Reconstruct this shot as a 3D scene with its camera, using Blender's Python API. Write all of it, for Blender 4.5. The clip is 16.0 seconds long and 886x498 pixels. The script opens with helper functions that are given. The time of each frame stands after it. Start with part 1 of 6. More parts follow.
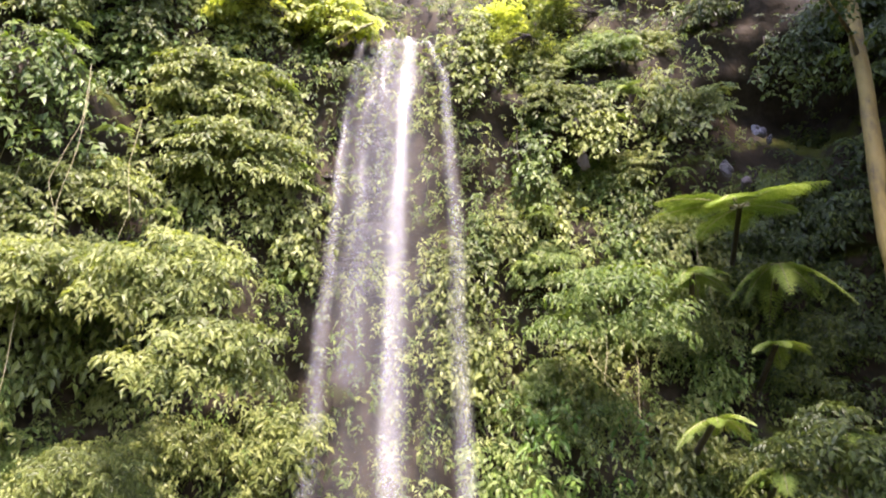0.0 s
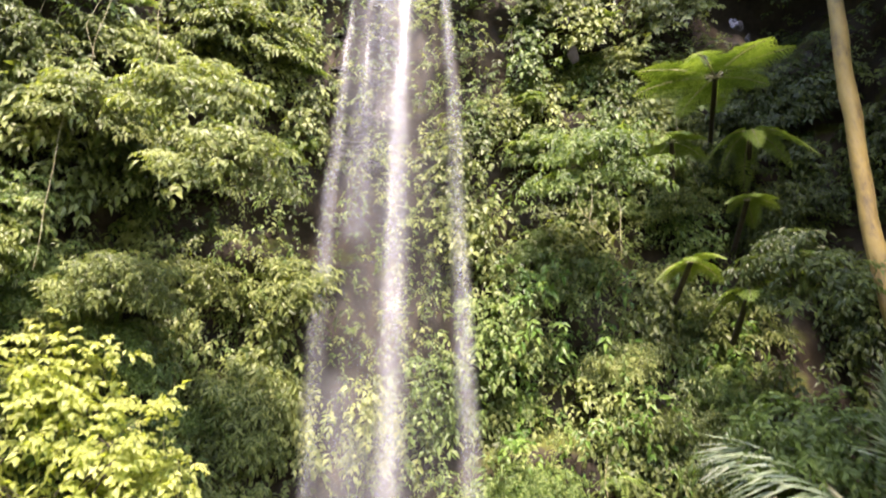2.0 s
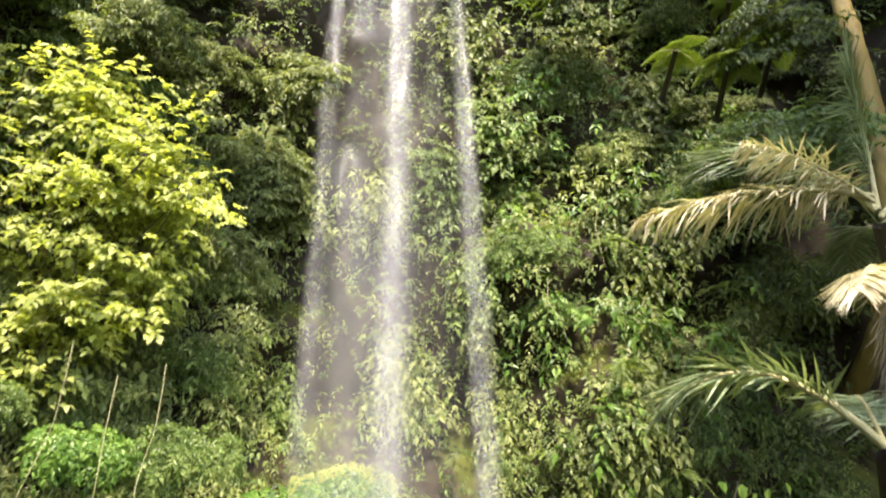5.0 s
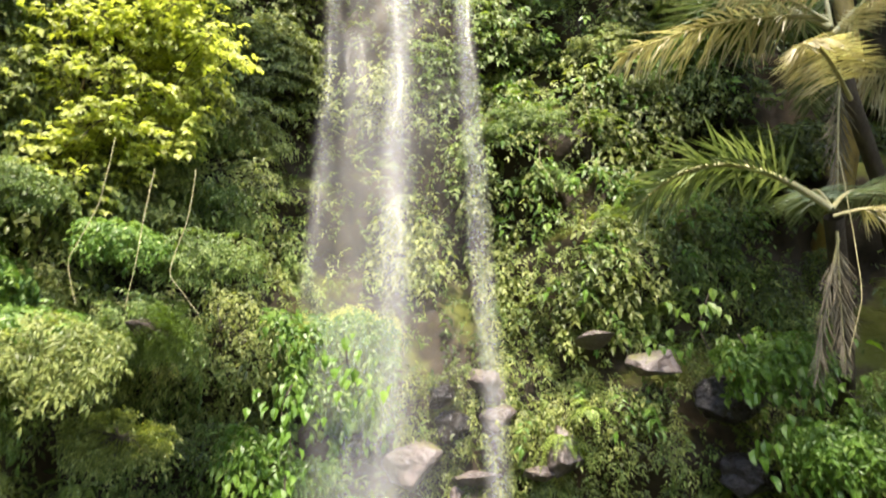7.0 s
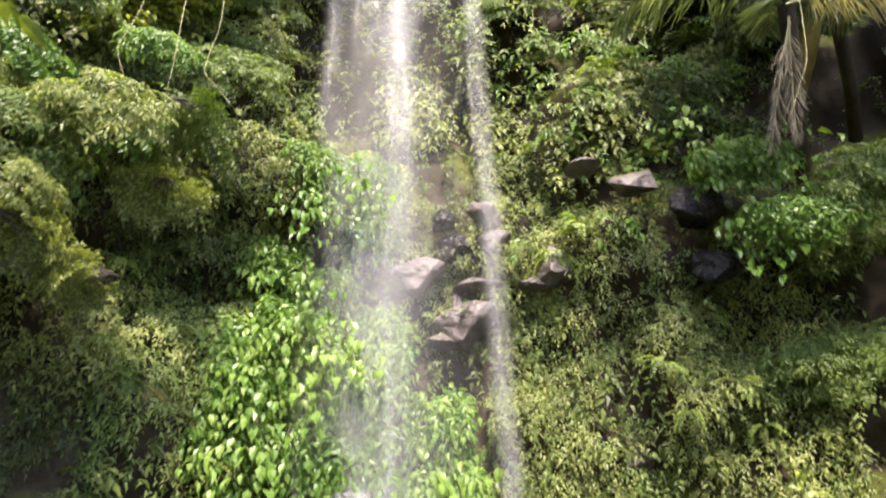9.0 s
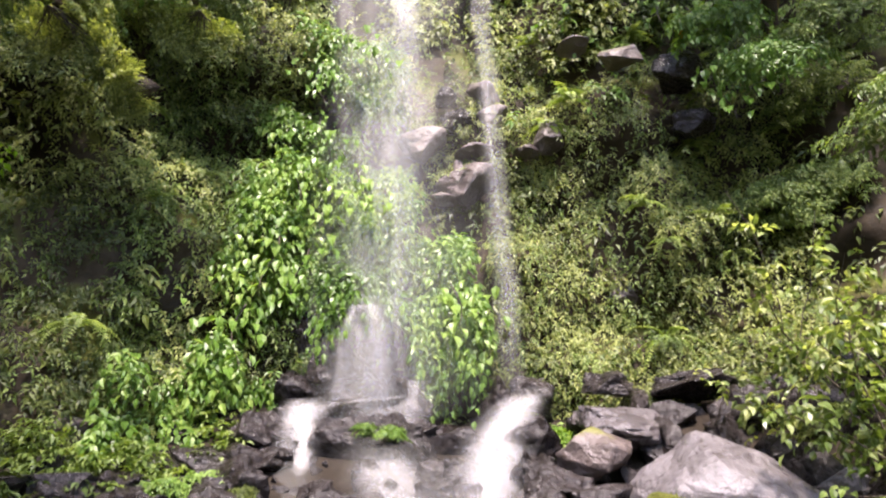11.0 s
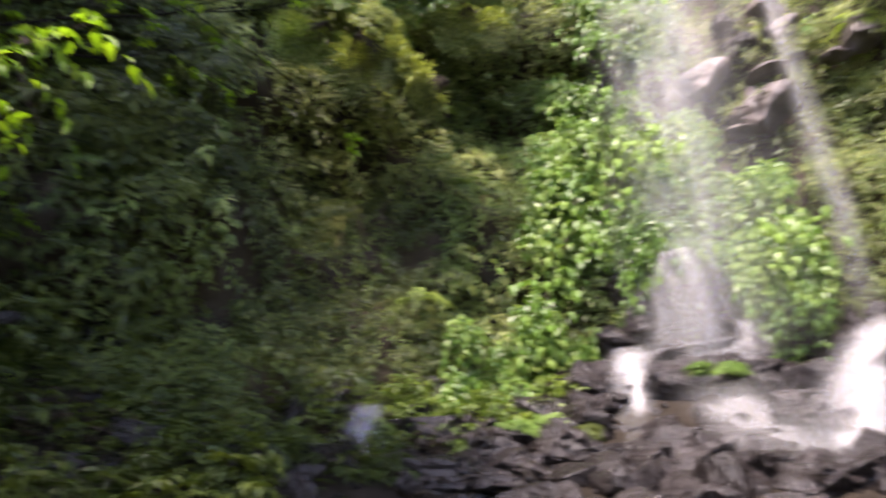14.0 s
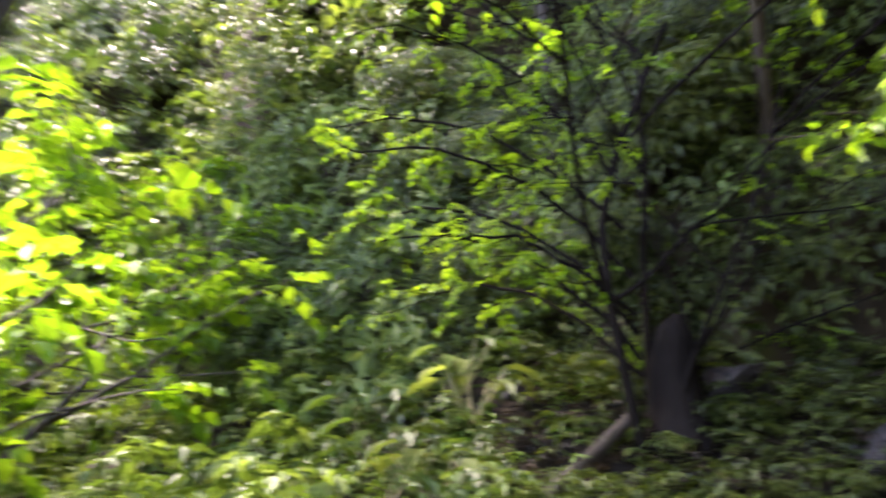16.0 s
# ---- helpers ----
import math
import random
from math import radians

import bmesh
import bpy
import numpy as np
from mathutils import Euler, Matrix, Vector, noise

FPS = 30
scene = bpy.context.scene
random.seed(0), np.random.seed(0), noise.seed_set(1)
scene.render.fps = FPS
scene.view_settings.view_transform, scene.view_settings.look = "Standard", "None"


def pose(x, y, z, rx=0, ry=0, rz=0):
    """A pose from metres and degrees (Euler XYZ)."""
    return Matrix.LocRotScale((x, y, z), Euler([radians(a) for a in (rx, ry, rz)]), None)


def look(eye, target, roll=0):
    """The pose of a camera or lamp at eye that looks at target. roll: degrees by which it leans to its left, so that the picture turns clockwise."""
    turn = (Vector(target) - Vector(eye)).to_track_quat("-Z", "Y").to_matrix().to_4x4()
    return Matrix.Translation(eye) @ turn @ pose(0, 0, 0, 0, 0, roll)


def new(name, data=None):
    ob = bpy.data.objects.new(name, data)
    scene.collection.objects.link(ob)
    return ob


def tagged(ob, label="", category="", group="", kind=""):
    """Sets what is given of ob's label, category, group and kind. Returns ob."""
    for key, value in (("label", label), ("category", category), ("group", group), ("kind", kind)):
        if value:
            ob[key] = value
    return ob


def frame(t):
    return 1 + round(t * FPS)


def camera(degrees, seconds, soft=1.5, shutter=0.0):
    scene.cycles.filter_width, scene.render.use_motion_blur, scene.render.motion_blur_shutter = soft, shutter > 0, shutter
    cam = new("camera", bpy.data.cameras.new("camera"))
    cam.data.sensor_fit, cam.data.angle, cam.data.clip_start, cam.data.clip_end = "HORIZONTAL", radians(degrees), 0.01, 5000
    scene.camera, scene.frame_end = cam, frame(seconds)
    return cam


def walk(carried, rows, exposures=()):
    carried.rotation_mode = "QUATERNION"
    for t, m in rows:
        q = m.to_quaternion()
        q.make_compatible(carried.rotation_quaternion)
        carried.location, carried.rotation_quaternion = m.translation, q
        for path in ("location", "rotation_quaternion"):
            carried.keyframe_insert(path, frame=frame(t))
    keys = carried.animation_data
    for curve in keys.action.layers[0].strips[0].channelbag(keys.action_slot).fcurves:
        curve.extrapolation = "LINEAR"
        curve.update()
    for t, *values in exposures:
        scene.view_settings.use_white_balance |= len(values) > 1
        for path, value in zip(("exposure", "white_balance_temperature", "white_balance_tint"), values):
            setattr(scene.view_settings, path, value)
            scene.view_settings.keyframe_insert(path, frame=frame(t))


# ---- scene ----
cam = camera(69.0, 16.0, soft=2.0, shutter=0.5)
METRES, EYE, TILT, LEAN, TURN = 18.0, 18.6, 21.6, 0.0, 0.0
ROWS = [
    (0.0, 0.0, 0.0, 0.0, 0.0, 0.0, -0.0),
    (0.5, -0.0001, -0.0135, -0.0321, -0.07, -0.02, -0.02),
    (1.0, 0.0005, -0.0296, -0.0732, -0.07, -0.05, -0.05),
    (1.5, 0.0008, -0.0453, -0.1136, -0.07, -0.08, -0.06),
    (2.0, -0.0, -0.0615, -0.1554, -0.08, -0.12, -0.07),
    (2.5, -0.0004, -0.0768, -0.1962, -0.05, -0.13, -0.05),
    (3.0, -0.001, -0.089, -0.2394, -0.1, -0.14, -0.08),
    (3.5, 0.0005, -0.0814, -0.2865, -0.17, -0.14, -0.07),
    (4.0, -0.0022, -0.0866, -0.3283, -0.25, -0.21, -0.09),
    (6.5, -0.0113, -0.1548, -0.5053, -0.83, -0.57, -0.11),
    (7.0, -0.0119, -0.1703, -0.546, -0.82, -0.56, -0.09),
    (7.5, -0.0135, -0.1874, -0.5886, -0.9, -0.59, -0.08),
    (8.0, -0.0121, -0.2053, -0.6327, -0.76, -0.62, -0.06),
    (8.5, -0.0121, -0.2217, -0.6741, -0.76, -0.62, -0.07),
    (9.0, -0.014, -0.2382, -0.7167, -0.78, -0.65, -0.05),
    (9.5, -0.0159, -0.2563, -0.7577, -0.72, -0.65, -0.04),
    (10.0, -0.016, -0.2757, -0.7994, -0.69, -0.72, 0.0),
    (12.5, -0.0191, -0.313, -0.897, -0.88, -0.83, 0.07),
    (13.0, -0.0191, -0.3131, -0.8993, -0.82, -0.82, 0.14),
    (13.5, -0.0304, -0.3125, -0.8997, 7.23, -0.52, 3.66),
    (14.0, -0.0356, -0.3124, -0.9, 23.98, 1.62, 9.78),
    (14.5, -0.0392, -0.315, -0.8962, 41.49, 5.31, 15.19),
    (15.0, -0.0407, -0.3183, -0.8903, 60.75, 10.85, 19.54),
    (15.5, -0.041, -0.3232, -0.8867, 79.84, 17.61, 21.7),
    (16.0, -0.0412, -0.3262, -0.8846, 100.21, 25.18, 21.44),
]
walk(cam, [(t, pose(0, 0, EYE, TILT, LEAN, TURN) @ pose(METRES * x, METRES * y, METRES * z, 90 + pitch, roll, yaw)) for t, x, y, z, yaw, pitch, roll in ROWS],
     exposures=[(0.0, 2.98, 6500, 32), (3.5, 2.92, 6800, 20), (7.0, 2.86, 6800, 13), (9.0, 2.92, 6600, 21), (12.5, 2.9, 6400, 27), (13.5, 2.88, 6400, 27), (14.5, 2.82, 6600, 32), (15.0, 2.82, 6700, 36), (15.5, 3.32, 6800, 38), (16.0, 3.75, 6600, 29)])

# ---- light ----
world = bpy.data.worlds.new("world")
scene.world = world
world.use_nodes = True
SUN_UP, SUN_TURN = 58.0, 177.0     # degrees above the horizon; clockwise from north (+y)
sky = world.node_tree.nodes.new("ShaderNodeTexSky")
sky.sky_type, sky.sun_disc = "NISHITA", False
sky.sun_elevation, sky.sun_rotation = radians(SUN_UP), radians(SUN_TURN)
world.node_tree.links.new(sky.outputs[0], world.node_tree.nodes["Background"].inputs[0])
world.node_tree.nodes["Background"].inputs[1].default_value = 0.15
sun = new("sun", bpy.data.lights.new("sun", "SUN"))
sun.data.energy, sun.data.angle, sun.data.color = 2.7, radians(8), (1.0, 0.93, 0.80)
_a, _e = radians(SUN_TURN), radians(SUN_UP)
sun.matrix_world = look((60 * math.sin(_a) * math.cos(_e), 60 * math.cos(_a) * math.cos(_e), 60 * math.sin(_e)), (0, 0, 0))


# ---- materials ----
def nodes_of(name):
    m = bpy.data.materials.new(name)
    m.use_nodes = True
    m.node_tree.nodes.clear()
    def node(kind, **settings):
        n = m.node_tree.nodes.new(kind)
        for k, v in settings.items():
            if k.startswith("i_"):
                n.inputs[k[2:].replace("_", " ")].default_value = v
            elif k == "mode":
                n.operation = v
            elif k == "blend":
                n.blend_type, n.data_type = v, "RGBA"
        return n
    def link(a, b):
        m.node_tree.links.new(a, b)
    return m, node, link


def ramp(node, link, source, stops):
    r = node("ShaderNodeValToRGB")
    els = r.color_ramp.elements
    while len(els) < len(stops):
        els.new(0.5)
    for e, (p, c) in zip(els, stops):
        e.position, e.color = p, (*c, 1)
    link(source, r.inputs[0])
    return r.outputs[0]


def leaf_material(name, dark, mid, light, gloss=0.46, through_light=0.4, patch=0.6):
    """Leaf blades: colour from blade to blade, and in patches over the wall; thin, so that light passes."""
    m, node, link = nodes_of(name)
    geo, tex = node("ShaderNodeNewGeometry"), node("ShaderNodeTexCoord")
    big = node("ShaderNodeTexNoise", i_Scale=patch, i_Detail=3.0)
    small = node("ShaderNodeTexNoise", i_Scale=35.0, i_Detail=2.0)
    link(geo.outputs["Position"], big.inputs["Vector"])
    link(geo.outputs["Position"], small.inputs["Vector"])
    add = node("ShaderNodeMath", mode="MULTIPLY_ADD")
    link(geo.outputs["Random Per Island"], add.inputs[0])
    add.inputs[1].default_value = 0.42
    link(big.outputs[0], add.inputs[2])
    less = node("ShaderNodeMath", mode="MULTIPLY_ADD")
    link(small.outputs[0], less.inputs[0])
    less.inputs[1].default_value = 0.25
    link(add.outputs[0], less.inputs[2])
    col = ramp(node, link, less.outputs[0], [(0.45, dark), (0.85, mid), (1.0, light)])
    bsdf = node("ShaderNodeBsdfPrincipled", i_Roughness=gloss)
    bsdf.inputs["Specular IOR Level"].default_value = 0.32
    link(col, bsdf.inputs["Base Color"])
    back = node("ShaderNodeBsdfTranslucent")
    warm = node("ShaderNodeMix", blend="MULTIPLY")
    warm.inputs[0].default_value = 1.0
    link(col, warm.inputs[6])
    warm.inputs[7].default_value = (1.5, 1.6, 0.6, 1)
    link(warm.outputs[2], back.inputs[0])
    mix = node("ShaderNodeMixShader")
    mix.inputs[0].default_value = through_light
    link(bsdf.outputs[0], mix.inputs[1])
    link(back.outputs[0], mix.inputs[2])
    out = node("ShaderNodeOutputMaterial")
    link(mix.outputs[0], out.inputs[0])
    return m


def rough_material(name, stops, scale=1.5, fine=14.0, rough=(0.5, 0.9), bump=0.5, moss=None, moss_at=0.55, stretch=(1, 1, 1), spec=0.5):
    """Stone, earth and bark: stains at two scales, relief, and moss on what faces up."""
    m, node, link = nodes_of(name)
    geo = node("ShaderNodeNewGeometry")
    mp = node("ShaderNodeMapping")
    mp.inputs["Scale"].default_value = stretch
    link(geo.outputs["Position"], mp.inputs["Vector"])
    big = node("ShaderNodeTexNoise", i_Scale=scale, i_Detail=6.0, i_Roughness=0.62)
    small = node("ShaderNodeTexNoise", i_Scale=fine, i_Detail=5.0, i_Roughness=0.65)
    crack = node("ShaderNodeTexVoronoi", i_Scale=fine * 0.35)
    crack.feature = "DISTANCE_TO_EDGE"
    for n in (big, small, crack):
        link(mp.outputs[0], n.inputs["Vector"])
    add = node("ShaderNodeMath", mode="MULTIPLY_ADD")
    link(small.outputs[0], add.inputs[0])
    add.inputs[1].default_value = 0.5
    link(big.outputs[0], add.inputs[2])
    half = node("ShaderNodeMath", mode="MULTIPLY")
    link(add.outputs[0], half.inputs[0])
    half.inputs[1].default_value = 0.67
    info = node("ShaderNodeObjectInfo")
    shift = node("ShaderNodeMath", mode="MULTIPLY_ADD")
    link(info.outputs["Random"], shift.inputs[0])
    shift.inputs[1].default_value = 0.14
    link(half.outputs[0], shift.inputs[2])
    col = ramp(node, link, shift.outputs[0], stops)
    if moss:
        sep = node("ShaderNodeSeparateXYZ")
        link(geo.outputs["Normal"], sep.inputs[0])
        lim = node("ShaderNodeMath", mode="MULTIPLY_ADD")
        link(sep.outputs[2], lim.inputs[0])
        lim.inputs[1].default_value = 0.35
        link(big.outputs[0], lim.inputs[2])
        edge = ramp(node, link, lim.outputs[0], [(moss_at, (0, 0, 0)), (moss_at + 0.12, (1, 1, 1))])
        mm = node("ShaderNodeMix", blend="MIX")
        link(edge, mm.inputs[0])
        link(col, mm.inputs[6])
        mm.inputs[7].default_value = (*moss, 1)
        col = mm.outputs[2]
    bsdf = node("ShaderNodeBsdfPrincipled")
    bsdf.inputs["Specular IOR Level"].default_value = spec
    link(col, bsdf.inputs["Base Color"])
    rr = node("ShaderNodeMapRange")
    rr.inputs["To Min"].default_value, rr.inputs["To Max"].default_value = rough
    rr.inputs["From Min"].default_value, rr.inputs["From Max"].default_value = 0.3, 0.7
    link(small.outputs[0], rr.inputs[0])
    link(rr.outputs[0], bsdf.inputs["Roughness"])
    hgt = node("ShaderNodeMath", mode="MULTIPLY_ADD")
    link(crack.outputs["Distance"], hgt.inputs[0])
    hgt.inputs[1].default_value = 0.3
    link(add.outputs[0], hgt.inputs[2])
    bp = node("ShaderNodeBump", i_Strength=bump, i_Distance=0.08)
    link(hgt.outputs[0], bp.inputs["Height"])
    link(bp.outputs[0], bsdf.inputs["Normal"])
    out = node("ShaderNodeOutputMaterial")
    link(bsdf.outputs[0], out.inputs[0])
    return m


def water_material(name, cover, low, high, streak=(9.0, 9.0, 0.5), tint=(0.74, 0.73, 0.75), along=False, threads=0.4, last=0.5):
    """Falling water broken into white streaks, clear in between."""
    m, node, link = nodes_of(name)
    geo = node("ShaderNodeNewGeometry")
    mp = node("ShaderNodeMapping")
    mp.inputs["Scale"].default_value = streak
    uv = node("ShaderNodeUVMap")
    link(uv.outputs[0] if along else geo.outputs["Position"], mp.inputs["Vector"])
    n1 = node("ShaderNodeTexNoise", i_Scale=1.0, i_Detail=1.5, i_Roughness=0.45)
    link(mp.outputs[0], n1.inputs["Vector"])
    # fine threads within the broad streaks
    mf = node("ShaderNodeMapping")
    mf.inputs["Scale"].default_value = tuple(a * b for a, b in zip(streak, (6.0, 2.0, 2.0) if along else (6.0, 6.0, 3.0)))
    link(uv.outputs[0] if along else geo.outputs["Position"], mf.inputs["Vector"])
    n2 = node("ShaderNodeTexNoise", i_Scale=1.0, i_Detail=2.0, i_Roughness=0.5)
    link(mf.outputs[0], n2.inputs["Vector"])
    both = node("ShaderNodeMix", blend="MIX")
    both.inputs[0].default_value = threads
    link(n1.outputs[0], both.inputs[6])
    link(n2.outputs[0], both.inputs[7])
    sep = node("ShaderNodeSeparateXYZ")
    link(uv.outputs[0], sep.inputs[0])
    # thin out towards both edges of the sheet
    side = node("ShaderNodeMath", mode="PINGPONG")
    link(sep.outputs[0], side.inputs[0])
    side.inputs[1].default_value = 0.5
    soft = node("ShaderNodeMapRange")
    soft.inputs["From Max"].default_value = 0.45
    soft.interpolation_type = "SMOOTHSTEP"
    link(side.outputs[0], soft.inputs[0])
    rr = node("ShaderNodeMapRange")
    rr.inputs["From Min"].default_value, rr.inputs["From Max"].default_value = low, high
    link(both.outputs[2], rr.inputs[0])
    a = node("ShaderNodeMath", mode="MULTIPLY")
    link(rr.outputs[0], a.inputs[0])
    link(soft.outputs[0], a.inputs[1])
    b = node("ShaderNodeMath", mode="MULTIPLY")
    link(a.outputs[0], b.inputs[0])
    b.inputs[1].default_value = cover
    # sheet thins as it falls, by the second coordinate
    thin = node("ShaderNodeMapRange")
    thin.inputs["To Min"].default_value, thin.inputs["To Max"].default_value = 1.0, last
    link(sep.outputs[1], thin.inputs[0])
    c = node("ShaderNodeMath", mode="MULTIPLY")
    link(b.outputs[0], c.inputs[0])
    link(thin.outputs[0], c.inputs[1])
    # both ends fade out
    ends = node("ShaderNodeMath", mode="PINGPONG")
    link(sep.outputs[1], ends.inputs[0])
    ends.inputs[1].default_value = 0.5
    fade = node("ShaderNodeMapRange")
    fade.inputs["From Max"].default_value = 0.12 if along else 0.03
    link(ends.outputs[0], fade.inputs[0])
    cc = node("ShaderNodeMath", mode="MULTIPLY")
    link(c.outputs[0], cc.inputs[0])
    link(fade.outputs[0], cc.inputs[1])
    bsdf = node("ShaderNodeBsdfPrincipled", i_Roughness=0.35)
    bsdf.inputs["Base Color"].default_value = (*tint, 1)
    tl = node("ShaderNodeBsdfTranslucent")
    tl.inputs[0].default_value = (*tint, 1)
    body = node("ShaderNodeMixShader")
    body.inputs[0].default_value = 0.4
    link(bsdf.outputs[0], body.inputs[1])
    link(tl.outputs[0], body.inputs[2])
    clear = node("ShaderNodeBsdfTransparent")
    mix = node("ShaderNodeMixShader")
    link(cc.outputs[0], mix.inputs[0])
    link(clear.outputs[0], mix.inputs[1])
    link(body.outputs[0], mix.inputs[2])
    out = node("ShaderNodeOutputMaterial")
    link(mix.outputs[0], out.inputs[0])
    return m


LEAF = leaf_material("leaf_green", (0.03, 0.05, 0.01), (0.085, 0.13, 0.024), (0.17, 0.22, 0.06))
LEAF_OLIVE = leaf_material("leaf_olive", (0.042, 0.056, 0.014), (0.122, 0.148, 0.036), (0.23, 0.255, 0.08))
# Darker leaf; in hollows and on the left bank its colour stands for shade
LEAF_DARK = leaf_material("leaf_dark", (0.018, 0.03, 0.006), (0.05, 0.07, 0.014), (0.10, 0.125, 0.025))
LEAF_BRIGHT = leaf_material("leaf_bright", (0.035, 0.075, 0.01), (0.075, 0.145, 0.018), (0.16, 0.24, 0.05), gloss=0.4)
LEAF_YELLOW = leaf_material("leaf_yellow", (0.17, 0.19, 0.045), (0.31, 0.34, 0.085), (0.45, 0.46, 0.16), through_light=0.55)
LEAF_PALE = leaf_material("leaf_pale", (0.05, 0.08, 0.018), (0.11, 0.15, 0.04), (0.30, 0.33, 0.14), gloss=0.33)
LEAF_THIN = leaf_material("leaf_thin", (0.07, 0.14, 0.006), (0.14, 0.24, 0.01), (0.23, 0.34, 0.02), through_light=0.55)
LEAF_ORANGE = leaf_material("leaf_orange", (0.40, 0.20, 0.02), (0.55, 0.28, 0.03), (0.65, 0.36, 0.05))
FERN = leaf_material("fern_green", (0.09, 0.14, 0.025), (0.155, 0.215, 0.04), (0.23, 0.29, 0.07), patch=1.5, through_light=0.35)
DRY = leaf_material("dry_frond", (0.24, 0.20, 0.12), (0.42, 0.37, 0.25), (0.56, 0.51, 0.38), gloss=0.7, through_light=0.2, patch=1.5)
# Darker copy of dry_frond: shade put into the colour of the hanging fronds
DRY_SHADED = leaf_material("shaded_dry_frond", (0.05, 0.04, 0.025), (0.10, 0.085, 0.055), (0.17, 0.145, 0.10), gloss=0.7, through_light=0.2, patch=1.5)
PALM = leaf_material("palm_green", (0.07, 0.10, 0.045), (0.15, 0.19, 0.095), (0.32, 0.36, 0.22), gloss=0.38, through_light=0.18, patch=1.5)
EARTH = rough_material("cliff_earth", [(0.3, (0.010, 0.008, 0.005)), (0.5, (0.028, 0.021, 0.013)), (0.68, (0.06, 0.047, 0.03)), (0.85, (0.13, 0.11, 0.085))], scale=0.9, fine=7.0, moss=(0.06, 0.065, 0.012), moss_at=0.62, spec=0.1)
ROCK = rough_material("wet_rock", [(0.3, (0.0045, 0.0036, 0.0034)), (0.48, (0.010, 0.008, 0.0074)), (0.66, (0.019, 0.0155, 0.0145)), (0.85, (0.05, 0.043, 0.041))], scale=1.4, fine=11.0, rough=(0.16, 0.42), bump=1.0, spec=0.24)
ROCK_GREY = rough_material("grey_rock", [(0.3, (0.02, 0.017, 0.017)), (0.46, (0.055, 0.048, 0.048)), (0.64, (0.12, 0.109, 0.111)), (0.85, (0.24, 0.225, 0.228))], scale=1.0, fine=10.0, rough=(0.2, 0.45), bump=1.0, spec=0.35)
ROCK_BROWN = rough_material("brown_rock", [(0.3, (0.02, 0.0145, 0.013)), (0.5, (0.056, 0.042, 0.037)), (0.72, (0.12, 0.095, 0.088))], scale=1.4, fine=10.0, rough=(0.35, 0.65), bump=0.8, moss=(0.09, 0.09, 0.015), moss_at=0.78)
BARK = rough_material("bark", [(0.3, (0.016, 0.012, 0.008)), (0.55, (0.04, 0.03, 0.02)), (0.8, (0.085, 0.068, 0.048))], scale=3.0, fine=20.0, stretch=(1, 1, 0.25), spec=0.3)
# Bark colour darkened for the backlit stems and the stump in shade
BARK_SHADED = rough_material("shaded_bark", [(0.3, (0.004, 0.003, 0.003)), (0.55, (0.009, 0.007, 0.006)), (0.8, (0.02, 0.016, 0.013))], scale=3.0, fine=20.0, stretch=(1, 1, 0.25), rough=(0.75, 0.95), spec=0.04)
LITTER = leaf_material("leaf_litter", (0.012, 0.008, 0.005), (0.03, 0.02, 0.011), (0.06, 0.04, 0.02), gloss=0.7, through_light=0.1)
BARK_PALE = rough_material("pale_bark", [(0.36, (0.02, 0.017, 0.01)), (0.47, (0.09, 0.06, 0.016)), (0.6, (0.21, 0.145, 0.032)), (0.85, (0.30, 0.22, 0.065))], scale=2.6, fine=16.0, stretch=(1, 1, 0.35), rough=(0.6, 0.9), bump=0.4)
TWIG = rough_material("pale_twig", [(0.3, (0.16, 0.14, 0.06)), (0.55, (0.28, 0.25, 0.11)), (0.8, (0.38, 0.35, 0.2))], scale=4.0, fine=30.0, rough=(0.5, 0.8))
MOSS = rough_material("moss", [(0.3, (0.02, 0.025, 0.004)), (0.5, (0.05, 0.055, 0.008)), (0.7, (0.08, 0.08, 0.012)), (0.85, (0.11, 0.09, 0.02))], scale=1.6, fine=40.0, rough=(0.8, 1.0), bump=0.9, spec=0.2)
GROUND = rough_material("stream_bed", [(0.3, (0.005, 0.004, 0.003)), (0.55, (0.013, 0.010, 0.007)), (0.8, (0.03, 0.024, 0.018))], scale=1.0, fine=8.0, moss=(0.018, 0.022, 0.005), moss_at=1.0, rough=(0.75, 0.98), spec=0.06)
WATER_THICK = water_material("white_water", 0.5, 0.05, 0.8, streak=(3.0, 3.0, 0.06), tint=(0.6, 0.59, 0.58), threads=0.25, last=0.55)
WATER_THIN = water_material("water_veil", 0.5, 0.2, 0.75, streak=(3.5, 3.5, 0.10), tint=(0.56, 0.55, 0.56), threads=0.4, last=0.4)
WATER_SOFT = water_material("soft_strand", 0.34, 0.1, 0.75, streak=(2.0, 2.0, 0.05), tint=(0.6, 0.59, 0.58), threads=0.2, last=0.5)
SPRAY = water_material("spray", 0.12, 0.05, 0.85, streak=(1.2, 1.2, 0.05), tint=(0.6, 0.6, 0.58), threads=0.15, last=1.0)
HUMP_WATER = water_material("arching_water", 0.42, 0.05, 0.85, streak=(4.0, 0.8, 1.0), tint=(0.55, 0.54, 0.55), along=True, threads=0.3, last=0.6)
FOAM = water_material("foam", 0.6, 0.05, 0.75, streak=(5.0, 1.0, 1.0), tint=(0.5, 0.49, 0.50), along=True, threads=0.5, last=0.6)


